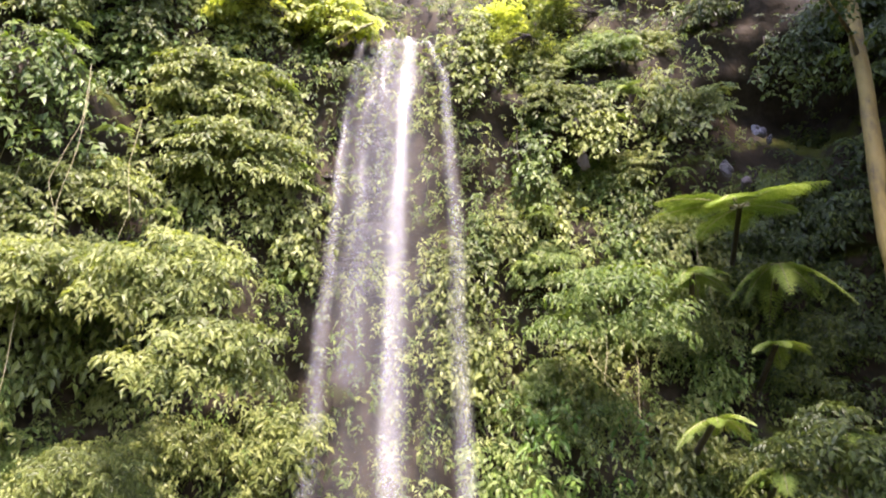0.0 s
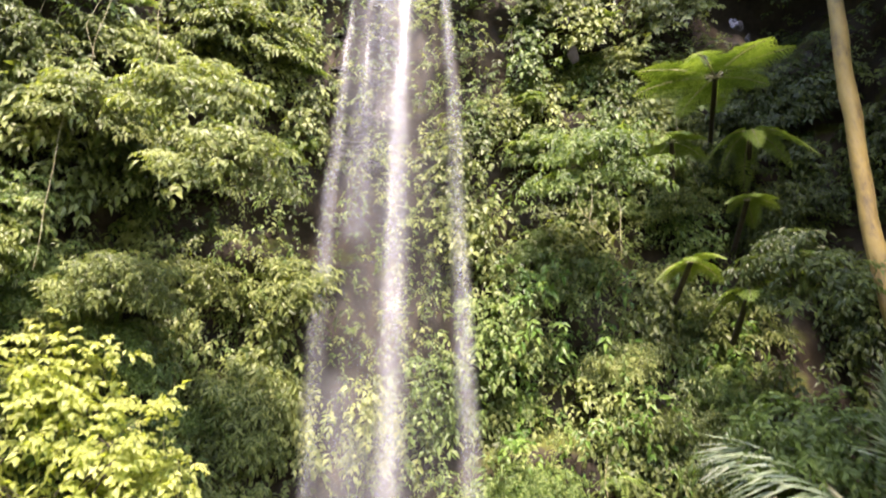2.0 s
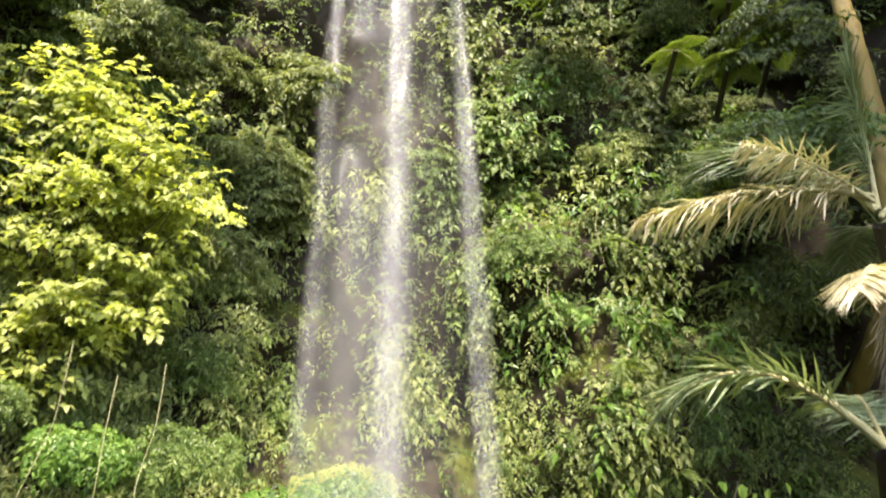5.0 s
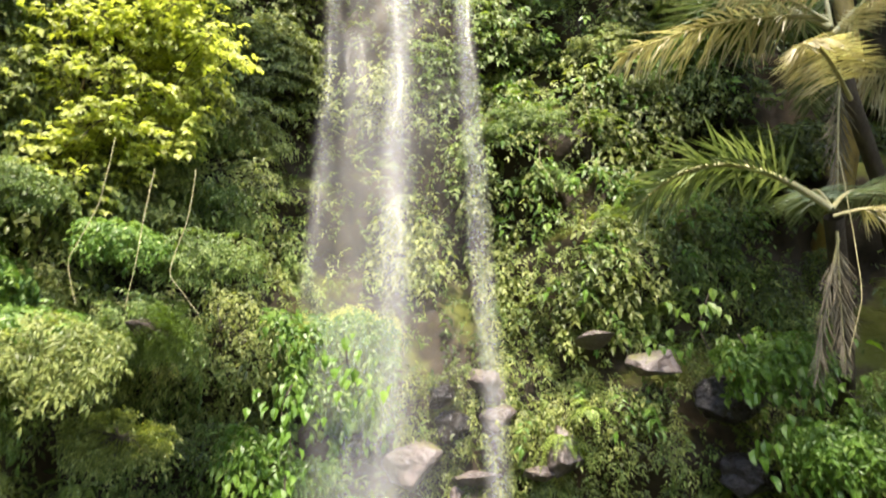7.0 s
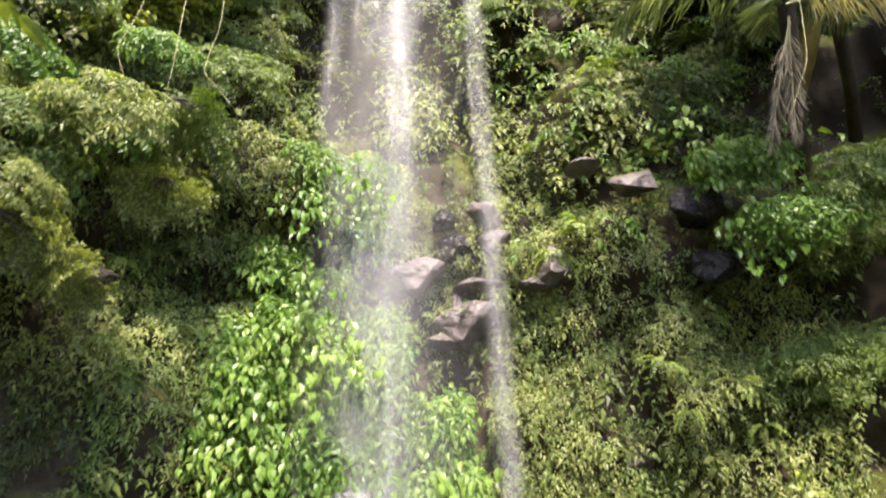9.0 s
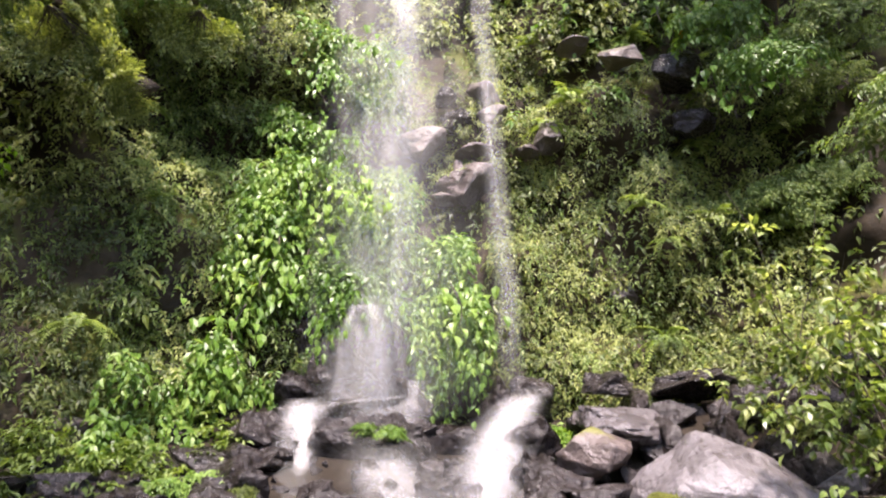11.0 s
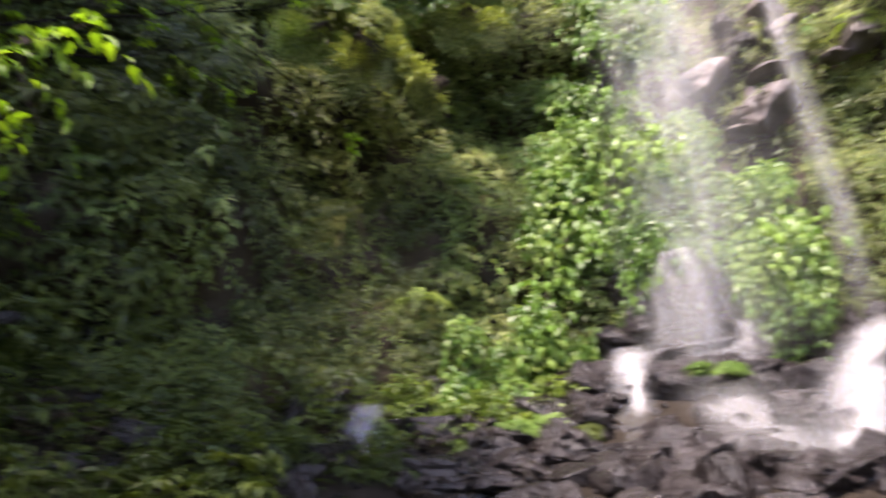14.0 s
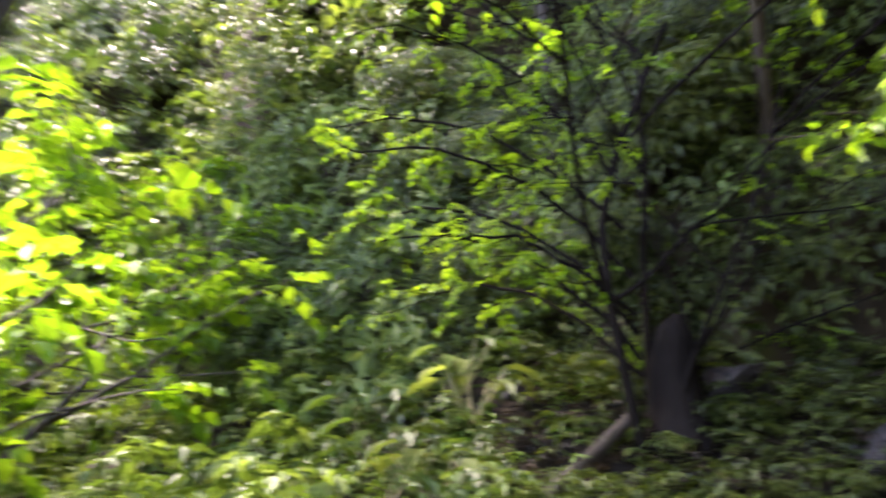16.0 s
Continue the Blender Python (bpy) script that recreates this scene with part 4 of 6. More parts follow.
palm((4.8, 8.1, 0), 11.6, [(1.6, 3.6, 9.4), (1.2, 2.4, 9.8), (0.5, 1.0, 10.6), (0, 0, 11.6)], [
    ((-0.88, 0.42, 1.3), 3.8, 0.66, PALM, 0.3, 0.22, 0.1),
    ((0.9, 0.5, 0.9), 2.4, 0.5, PALM, 0.45, 0.05, 0.1),
    ((0.3, 0.7, 0.9), 2.4, 0.5, PALM, 0.5, 0.1, 0.1),
    ((-0.12, 0.55, -0.9), 1.5, 0.2, DRY_SHADED, 1.6, 0.45, -0.3),
    ((0.12, 0.5, -0.9), 1.4, 0.25, DRY_SHADED, 1.6, 0.45, -0.2),
    ((0.8, -0.3, 0.2), 2.0, 0.6, DRY, 0.8, 0.2, 0.0)], 9, "palm with an arching green frond and dead fronds hanging below")


def fern_clumps():
    """Small ferns with arching fronds rooted in the cliff, each frond a part."""
    kinds = []
    for k in range(6):
        g = np.random.RandomState(830 + k)
        p = rachis((0, 0, 0), (1.0, 0, 0.7), g.uniform(0.5, 0.8), g.uniform(0.7, 1.1), 18)
        d, side, top = frond_axes(p)
        i = np.arange(1, 18)
        L = 0.11 * np.sin(np.pi * (0.15 + 0.8 * i / 17)) + 0.01
        rows = [blades(p[i], side[i] * sgn + d[i] * 0.4, top[i], L, np.full(17, 0.03), False) for sgn in (-1, 1)]
        rib, quads = tube(p, np.linspace(0.006, 0.002, 18), 4)
        rows.append((rib, np.concatenate((quads[:, (0, 1, 2)], quads[:, (0, 2, 3)]))))
        kinds.append(mesh_of("frond", *join_arrays(rows), FERN if k % 2 else LEAF))
    g = np.random.RandomState(84)
    made = 0
    while made < 90:
        t, z = g.uniform(-30, 44), g.uniform(4.0, 30)
        p = face(t, z, 0.45)
        if -2.8 < p[0] < 1.0 and (z > 18 or z < 12) or not aside(p, t):
            continue
        s = g.uniform(0.6, 1.1)
        root = put("fern", None, None, pose(*p, 0, 0, t) @ Matrix.Diagonal((s, s, s, 1)), label="small fern with arching fronds rooted in the cliff", category="fern", group="ferns on the cliff")
        for k in range(9):
            fr = put("frond", kinds[g.randint(6)], root)
            fr.matrix_basis = pose(0, 0, 0, g.normal() * 8, g.normal() * 12, -170 + 160 * k / 8 + g.normal() * 10)
        made += 1


fern_clumps()


# ---- leaning trunk and hanging roots ----
def pole(name, points, radii, mat, label, category, sides=9, wobble=0.0, seed=0, group=""):
    g = np.random.RandomState(seed)
    p = np.asarray(points, float)
    s, q = np.linspace(0, 1, len(p)), np.linspace(0, 1, 40)
    t = np.stack([np.interp(q, s, p[:, i]) for i in range(3)], -1)
    for _ in range(3):
        t[1:-1] = (t[:-2] + t[1:-1] * 2 + t[2:]) / 4
    t = t + wobble * np.stack([lump(t * 1.0, 1.0, seed + i) for i in range(3)], -1)
    r = np.interp(q, np.linspace(0, 1, len(radii)), radii) * (1 + 0.06 * lump(t, 0.5, seed + 9))
    at = t[0]
    v, f = tube(t - at, r, sides)
    return put(name, mesh_of(name, v, f, mat, True), None, pose(*at), label=label, category=category, group=group)


lean = put("leaning_tree", None, label="leaning tree with ochre yellow bark and few leafy branches", category="tree")
for name, pts, radii in [("trunk", [(7.9, 14.4, 12.6), (7.6, 12.0, 13.4), (7.45, 10.5, 15.3), (7.5, 10.3, 17.8), (7.65, 10.6, 19.6), (7.85, 10.6, 22.2), (8.1, 10.6, 24.6), (8.4, 10.6, 27.0), (8.9, 10.8, 31.5)], (0.22, 0.2, 0.19, 0.18, 0.17, 0.16, 0.14, 0.11)),
                         ("branch", [(8.35, 10.6, 26.9), (8.1, 10.3, 27.3), (7.7, 10.0, 27.5), (7.3, 9.8, 27.9)], (0.05, 0.035, 0.015)),
                         ("branch", [(8.5, 10.65, 28.0), (8.1, 10.4, 28.7), (7.5, 10.2, 29.1), (6.9, 10.2, 29.3)], (0.05, 0.035, 0.015))]:
    ob = pole(name, pts, radii, BARK_PALE, "", "", 12, 0.02, 3)
    ob.parent = lean
    if name == "branch":
        g = np.random.RandomState(len(lean.children))
        q = np.array(pts)[1:] - np.array(pts)[0]
        st = np.repeat(q, 9, 0) + g.normal(size=(27, 3)) * 0.22
        L = 0.14 * g.uniform(0.8, 1.2, 27)
        put("foliage", mesh_of("foliage", *sprig_leaves(g, st, g.normal(size=(27, 3)) * np.array((1, 1, 0.3)), np.tile((0.0, -0.2, 1.0), (27, 1)), L * 2.4, L, 0.5, 7, 0.5), LEAF_DARK), ob)
g_root = np.random.RandomState(14)
for x, y, z, drop in [(-6.0, 9.1, 25.6, 3.4), (-5.9, 9.0, 25.4, 2.8), (-7.2, 9.3, 25.0, 3.2), (-7.0, 9.3, 24.8, 2.5), (-5.0, 9.2, 24.6, 2.2), (-6.2, 9.0, 22.0, 3.2), (5.35, 12.6, 23.9, 2.4), (5.3, 12.5, 23.6, 1.6), (3.0, 11.5, 21.6, 1.3), (3.4, 11.4, 21.5, 1.5), (2.8, 11.6, 21.7, 1.1),
                      (-4.45, 10.9, 17.5, 1.1), (-4.6, 8.6, 13.0, 2.4), (-4.1, 8.8, 12.6, 2.0), (-3.7, 9.2, 12.8, 2.2), (1.9, 12.1, 15.0, 1.2), (4.9, 7.9, 12.4, 2.6), (2.9, 11.8, 16.4, 1.3)]:
    pole("hanging_root", [(x, y, z), (x + g_root.normal() * 0.08, y, z - drop * 0.4), (x + g_root.normal() * 0.15, y - 0.03, z - drop * 0.75), (x + g_root.normal() * 0.2, y, z - drop)], (0.0055, 0.005, 0.003), TWIG,
         "thin pale hanging root against the cliff", "hanging root", 5, 0.02, int(abs(x * 100)), "hanging roots")


# ---- waterfall ----
def sheet(path, widths, bulge, steps=60, cols=14, seed=0, wave=0.10):
    """A wavy curtain of water along path (x, y, z), with u across and v along it."""
    path = np.asarray(path, float)
    s = np.linspace(0, 1, len(path))
    q = np.linspace(0, 1, steps)
    x, y, z, w = (np.interp(q, s, c) for c in (*path.T, np.asarray(widths, float)))
    u = np.linspace(-0.5, 0.5, cols)
    X = x[:, None] + u[None] * w[:, None]
    Z = np.repeat(z[:, None], cols, 1)
    Y = y[:, None] + bulge * (2 * u[None]) ** 2
    P = np.stack((X, Y, Z), -1)
    P[..., 1] += wave * lump(P * np.array((1, 1, 0.2)), 0.5, seed)
    P[..., 0] += 0.03 * lump(P * np.array((0.2, 0.2, 1)), 0.9, seed + 1)
    i, j = np.meshgrid(np.arange(steps - 1), np.arange(cols - 1), indexing="ij")
    f = np.stack((i * cols + j, (i + 1) * cols + j, (i + 1) * cols + j + 1, i * cols + j + 1), -1).reshape(-1, 4)
    uv = np.stack((np.broadcast_to(u + 0.5, (steps, cols)), np.repeat(q[:, None], cols, 1)), -1).reshape(-1, 2)
    return P.reshape(-1, 3), f, uv


def water_part(name, parent, material, path, widths, bulge=0.15, steps=60, cols=14, seed=0, label="", wave=0.10):
    v, f, uv = sheet(path, widths, bulge, steps, cols, seed, wave)
    me = mesh_of(name, v, f, material, True)
    layer = me.uv_layers.new(name="UVMap")
    layer.data.foreach_set("uv", uv[f.ravel()].astype(np.float32).ravel())
    return put(name, me, parent, label=label)


def fall_y(z):
    return float(np.interp(z, (3, 10, 20, 27, 29.3, 29.9), (10.9, 11.4, 12.4, 12.8, 13.0, 13.7)))


waterfall = put("waterfall", None, label="tall thin white waterfall in three strands down the cliff", category="waterfall")


def strand(name, xs, zs, widths, material, seed, label, forward=0.0, bulge=0.15):
    return water_part(name, waterfall, material, [(x, fall_y(z) - forward, z) for x, z in zip(xs, zs)], widths, seed=seed, steps=90, label=label, bulge=bulge)


MAIN_Z = (29.9, 29.4, 27, 24, 20, 15, 10, 3.4)
strand("main_strand", (-0.95, -0.85, -0.92, -1.0, -0.98, -0.95, -0.92, -0.95), MAIN_Z, (0.6, 0.55, 0.6, 0.7, 0.8, 0.85, 0.8, 0.8), WATER_THICK, 1, "thick white strand of falling water")
strand("main_strand", (-0.9, -0.85, -0.92, -1.0, -1.0, -0.98), (29.9, 29.4, 27, 24, 20, 15.5), (0.4, 0.35, 0.42, 0.5, 0.55, 0.5), WATER_THICK, 6, "thick white strand of falling water", 0.12)
strand("ledge_sheet", (-1.35, -1.42, -1.55, -1.7, -1.85), (29.95, 29.5, 27, 24, 20.5), (1.25, 1.5, 1.6, 1.5, 1.3), WATER_THIN, 2, "thin sheet of water over dark ledges", 0.02)
strand("edge_strand", (-1.9, -2.05, -2.25, -2.4, -2.42, -2.4, -2.35), (29.8, 29.3, 26, 22, 18, 15, 11.0), (0.35, 0.35, 0.45, 0.5, 0.55, 0.6, 0.6), WATER_SOFT, 7, "broken strand of drops along the edge", 0.06)
strand("right_strand", (-0.62, -0.4, 0.0, 0.22, 0.38, 0.55, 0.75, 0.92), (29.85, 29.5, 28.2, 25, 20, 15, 10, 3.4), (0.25, 0.28, 0.36, 0.5, 0.55, 0.6, 0.6, 0.6), WATER_THICK, 3, "narrow strand of falling water")
strand("left_veil", (-1.9, -2.0, -1.9, -1.75), (18, 13, 8, 4), (1.2, 1.5, 1.6, 1.6), SPRAY, 4, "thin veil of drops", 0.1)
strand("veil", (-1.2, -1.1, -1.0, -0.95, -0.9, -0.9), (28.6, 25, 20, 15, 9, 3.2), (1.8, 2.6, 3.0, 3.3, 3.5, 3.8), SPRAY, 26, "thin veil of drops", 0.18)
strand("mist", (-1.2, -1.2, -1.1, -1.1), (17, 12, 8, 3.2), (1.8, 2.0, 2.2, 2.6), SPRAY, 5, "fine mist round the strands", 0.3)
strand("foot_spray", (-1.2, -1.2, -1.2), (5.2, 4.2, 3.0), (1.4, 2.0, 2.2), SPRAY, 8, "white spray where the water strikes the rocks", 0.5)
cascade = put("cascade", None, label="white water breaking over dark rocks into a pool", category="cascade")
for xs, w, seed in [((-1.5, -1.58, -1.68, -1.75, -1.8), 0.34, 11), ((-1.42, -1.34, -1.22, -1.14, -1.1), 0.55, 12)]:
    water_part("hump", cascade, HUMP_WATER, [(x, y - 0.3, z) for x, y, z in zip(xs, (11.35, 11.1, 10.92, 10.82, 10.75), (4.98, 5.08, 4.75, 4.1, 3.35))], [w * k for k in (0.8, 1.0, 0.9, 0.9, 1.1)], 0.15, 40, 14, seed, wave=0.05)
water_part("hump", cascade, SPRAY, [(-1.4, 11.3, 5.2), (-1.4, 11.0, 5.2), (-1.4, 10.75, 4.6), (-1.45, 10.65, 3.9), (-1.45, 10.55, 3.2)], (0.7, 1.1, 1.5, 1.9, 2.2), 0.3, 40, 16, 21, wave=0.08)
water_part("apron", cascade, FOAM, [(-0.75, 10.75, 3.62), (-1.2, 10.6, 3.55), (-1.7, 10.45, 3.48), (-2.0, 10.3, 3.42)], (0.35, 0.5, 0.45, 0.4), 0.05, 40, 14, 19, wave=0.04)
water_part("apron", cascade, WATER_THIN, [(-0.95, 10.9, 3.9), (-0.95, 10.75, 3.5), (-0.9, 10.4, 3.25), (-0.85, 10.2, 2.8)], (1.2, 1.4, 1.2, 1.0), 0.1, 40, 20, 20, wave=0.05)
for lift, width, mat, seed in [(0.0, 1.1, FOAM, 13), (0.05, 0.8, WATER_SOFT, 22), (0.12, 1.4, SPRAY, 23)]:
    water_part("chute", cascade, mat, [(-1.8, 10.5, 3.45 + lift), (-2.1, 10.2, 3.4 + lift), (-2.2, 9.98 - lift, 3.15 + lift), (-2.18, 9.8 - lift, 2.6 + lift), (-2.1, 9.4 - lift, 2.2 + lift), (-1.98, 8.8 - lift, 1.85 + lift)], [width * w for w in (0.6, 0.72, 0.68, 0.6, 0.6, 0.45)], 0.06, 40, 14, seed, wave=0.04)
    water_part("chute", cascade, mat, [(1.2, 10.6, 3.6 + lift), (0.95, 10.2, 3.35 + lift), (0.66, 9.7, 3.0 + lift), (0.42, 9.2, 2.5 + lift), (0.25, 8.7, 2.05 + lift), (0.1, 8.3, 1.65 + lift)], [width * w for w in (0.5, 0.65, 0.85, 1.0, 1.05, 0.9)], 0.1, 40, 16, seed + 30, wave=0.07)
water_part("chute", cascade, HUMP_WATER, [(-2.15, 10.1, 3.5), (-2.2, 9.85, 3.35), (-2.2, 9.72, 2.8), (-2.15, 9.6, 2.3)], (0.6, 0.6, 0.62, 0.75), 0.06, 40, 14, 28, wave=0.05)
water_part("chute", cascade, HUMP_WATER, [(1.0, 10.1, 3.55), (0.7, 9.6, 3.3), (0.42, 9.05, 2.75), (0.25, 8.5, 2.2), (0.15, 8.2, 1.7)], (0.6, 0.8, 1.0, 1.15, 1.1), 0.1, 40, 16, 29, wave=0.07)
for lift, width, mat, seed in [(0.0, 0.55, FOAM, 15), (0.1, 0.75, SPRAY, 24), (0.25, 0.95, SPRAY, 27)]:
    water_part("pool_foam", cascade, mat, [(-1.0, 9.75, 2.7 + lift), (-0.9, 9.2, 2.45 + lift), (-0.75, 8.8, 2.22 + lift), (-0.5, 8.3, 1.95 + lift), (-0.3, 7.8, 1.6 + lift)], [width * w for w in (1.5, 1.9, 2.1, 1.9, 1.4)], 0.02, 40, 20, seed, wave=0.08)
water_part("trickle", cascade, WATER_THICK, [(-2.75, 9.2, 2.35), (-2.75, 8.9, 2.0), (-2.65, 8.6, 1.8), (-2.5, 8.2, 1.5)], (0.12, 0.15, 0.2, 0.25), 0.03, 30, 6, 16, wave=0.03)
water_part("trickle", cascade, WATER_THICK, [(-1.95, 8.6, 1.8), (-1.95, 8.3, 1.6), (-1.85, 7.9, 1.35)], (0.15, 0.15, 0.2), 0.03, 30, 6, 17, wave=0.03)


# ---- stones ----
def stone_mesh(name, seed, squash=(1, 0.8, 0.7), planes=13, material=None, detail=3, rough=1.0):
    """A broken, angular stone about 1 m across: the hull of a few points, its faces roughened."""
    g = np.random.RandomState(seed)
    bm = bmesh.new()
    for p in unit(g.normal(size=(planes, 3))) * g.uniform(0.82, 1.1, (planes, 1)) * 0.56:
        bm.verts.new(p)
    hull = bmesh.ops.convex_hull(bm, input=bm.verts)
    bmesh.ops.delete(bm, geom=[e for e in hull["geom_interior"] if isinstance(e, bmesh.types.BMVert)], context="VERTS")
    bmesh.ops.bevel(bm, geom=bm.edges[:], offset=0.02, segments=1, affect="EDGES")
    bmesh.ops.triangulate(bm, faces=bm.faces[:])
    for _ in range(detail - 2):
        bmesh.ops.subdivide_edges(bm, edges=[e for e in bm.edges if e.calc_length() > 0.09], cuts=1)
        bmesh.ops.triangulate(bm, faces=bm.faces[:])
    co = np.array([v.co for v in bm.verts])
    co += unit(co) * (0.03 * rough * lump(co, 0.4, seed) + 0.015 * rough * np.abs(lump(co, 0.16, seed + 1)))[:, None]
    co *= np.array(squash) * 1.15
    for v, c in zip(bm.verts, co):
        v.co = c
    me = bpy.data.meshes.new(name)
    bm.to_mesh(me)
    bm.free()
    me.polygons.foreach_set("use_smooth", np.zeros(len(me.polygons), bool))
    me.materials.append(material or ROCK)
    return me


SHAPES = [(0.8, 0.7), (0.9, 0.6), (0.7, 0.8), (1.0, 0.75), (0.8, 0.5), (0.85, 0.9)]
STONES = [stone_mesh("boulder", 40 + k, (1, a, b), planes=11, detail=5, rough=2.2) for k, (a, b) in enumerate(SHAPES)]
GREYS = [stone_mesh("boulder", 60 + k, (1, a, b), material=ROCK_GREY, detail=5, rough=2.2) for k, (a, b) in enumerate(SHAPES)]
BROWNS = [stone_mesh("boulder", 80 + k, (1, a, b), material=ROCK_BROWN, detail=4) for k, (a, b) in enumerate(SHAPES[:3])]
PEBBLES = [stone_mesh("stone", 20 + k, (1, a, b), planes=10, detail=3, rough=2.0) for k, (a, b) in enumerate(SHAPES)]


def boulder(me, at, size, turn=0, tip=0, scale=(1, 1, 1), label="dark wet angular boulder at the foot of the waterfall", roll=0, name="boulder", group="boulders at the foot of the fall"):
    return put(name, me, None, pose(*at, tip, roll, turn) @ Matrix.Diagonal((size * scale[0], size * scale[1], size * scale[2], 1)), label=label, category=name, group=group)


GREY_LABEL = "grey angular boulder with wet shine at the foot of the waterfall"
big = stone_mesh("boulder", 77, (1, 0.78, 0.66), planes=26, material=ROCK_GREY, detail=6, rough=0.9)
boulder(big, (2.95, 8.3, 1.95), 1.95, -8, 18, (1.08, 1, 0.95), "large pale grey boulder with a mossy lower side", 27)
boulder(GREYS[1], (2.25, 9.7, 3.05), 1.35, 20, 10, (1, 1, 0.85), GREY_LABEL)
boulder(STONES[4], (2.25, 10.4, 3.75), 0.75, 10, 5)
boulder(STONES[1], (3.4, 10.1, 3.7), 1.1, -10, -4, (1.1, 1, 0.55))
boulder(STONES[0], (3.55, 9.5, 3.2), 0.95, 30, 5)
boulder(BROWNS[0], (1.7, 9.0, 2.65), 0.85, 40, 8, label="brown stained boulder among dark rocks")
boulder(STONES[2], (1.0, 9.7, 2.9), 0.95, 70, -10, (1.1, 0.9, 0.8))
boulder(STONES[5], (1.55, 8.6, 2.2), 0.75, 15, 20)
boulder(STONES[3], (1.15, 8.9, 2.2), 0.8, 120, 15)
boulder(GREYS[3], (4.15, 8.1, 2.2), 0.75, 35, -12, label=GREY_LABEL)
boulder(STONES[0], (4.3, 7.4, 2.1), 0.9, 75, 5)
boulder(STONES[1], (3.9, 7.0, 1.7), 0.8, 5, 0)
boulder(STONES[2], (-1.6, 10.2, 2.95), 1.3, 15, 5, (1.15, 0.8, 0.75))
boulder(STONES[3], (-0.8, 10.3, 2.85), 1.0, 80, 10)
boulder(STONES[0], (-2.85, 10.0, 3.0), 0.9, 10, 12)
boulder(STONES[5], (-3.1, 9.4, 2.6), 0.8, 200, -8)
boulder(STONES[1], (-0.6, 7.0, 1.25), 0.85, 25, -6)
boulder(STONES[4], (0.35, 7.3, 1.4), 0.7, 100, 8)
boulder(STONES[2], (-1.6, 9.2, 2.0), 0.75, 50, 10)
boulder(STONES[5], (-0.3, 9.0, 2.25), 0.7, 30, 0)
boulder(STONES[1], (-1.1, 8.6, 2.05), 0.5, 30, 0)
boulder(STONES[3], (-0.6, 8.2, 1.85), 0.45, 130, 10)
boulder(STONES[0], (-1.3, 9.5, 2.45), 0.6, 80, 10)
boulder(STONES[3], (0.75, 8.4, 1.85), 0.6, 150, 10)
boulder(STONES[0], (2.0, 7.6, 1.6), 0.7, 60, -15)
boulder(STONES[4], (2.7, 7.2, 1.35), 0.8, 95, 6)
for k, (x, y, z, size) in enumerate([(-1.75, 9.0, 2.2, 0.6), (-1.4, 8.75, 2.05, 0.5), (-1.9, 8.5, 1.95, 0.55), (-2.35, 8.3, 1.85, 0.6), (-1.25, 8.25, 1.8, 0.5), (0.05, 8.75, 2.2, 0.42), (0.8, 9.1, 2.55, 0.55), (0.95, 8.5, 2.1, 0.5), (-0.55, 9.9, 2.75, 0.6), (-0.1, 9.6, 2.5, 0.6), (-2.7, 9.1, 2.35, 0.7), (-2.75, 8.6, 2.0, 0.6), (-0.95, 7.7, 1.55, 0.6), (-1.7, 7.8, 1.55, 0.55)]):
    boulder(STONES[(k * 5 + 1) % 6], (x, y, z), size, k * 77, k * 23 % 40 - 15)
boulder(BROWNS[0], (-4.95, 9.1, 3.0), 0.45, 20, 10, label="pale wet stone among creepers on the bank")
boulder(STONES[1], (-3.4, 7.9, 1.75), 1.35, -25, -8, (1.2, 0.8, 0.6), "dark wedge-shaped boulder on the shaded bank")
boulder(STONES[4], (-4.1, 7.6, 1.7), 1.2, -15, -6, (1.1, 0.9, 0.8), "dark wedge-shaped boulder on the shaded bank")
boulder(GREYS[2], (-3.7, 8.6, 2.2), 0.4, 60, 20, label=GREY_LABEL)
boulder(GREYS[5], (-4.95, 7.9, 1.95), 0.9, 40, 15, (1, 1, 0.9), "pale boulder washed by white water")
water_part("side_rill", cascade, FOAM, [(-5.0, 7.75, 2.55), (-4.95, 7.5, 2.4), (-4.85, 7.32, 2.1), (-4.8, 7.25, 1.85)], (0.6, 0.75, 0.75, 0.6), 0.06, 30, 12, 18, wave=0.04)
water_part("side_rill", cascade, FOAM, [(-5.0, 7.7, 2.6), (-4.95, 7.42, 2.45), (-4.85, 7.24, 2.1), (-4.8, 7.17, 1.85)], (0.5, 0.6, 0.65, 0.5), 0.06, 30, 12, 25, wave=0.04)
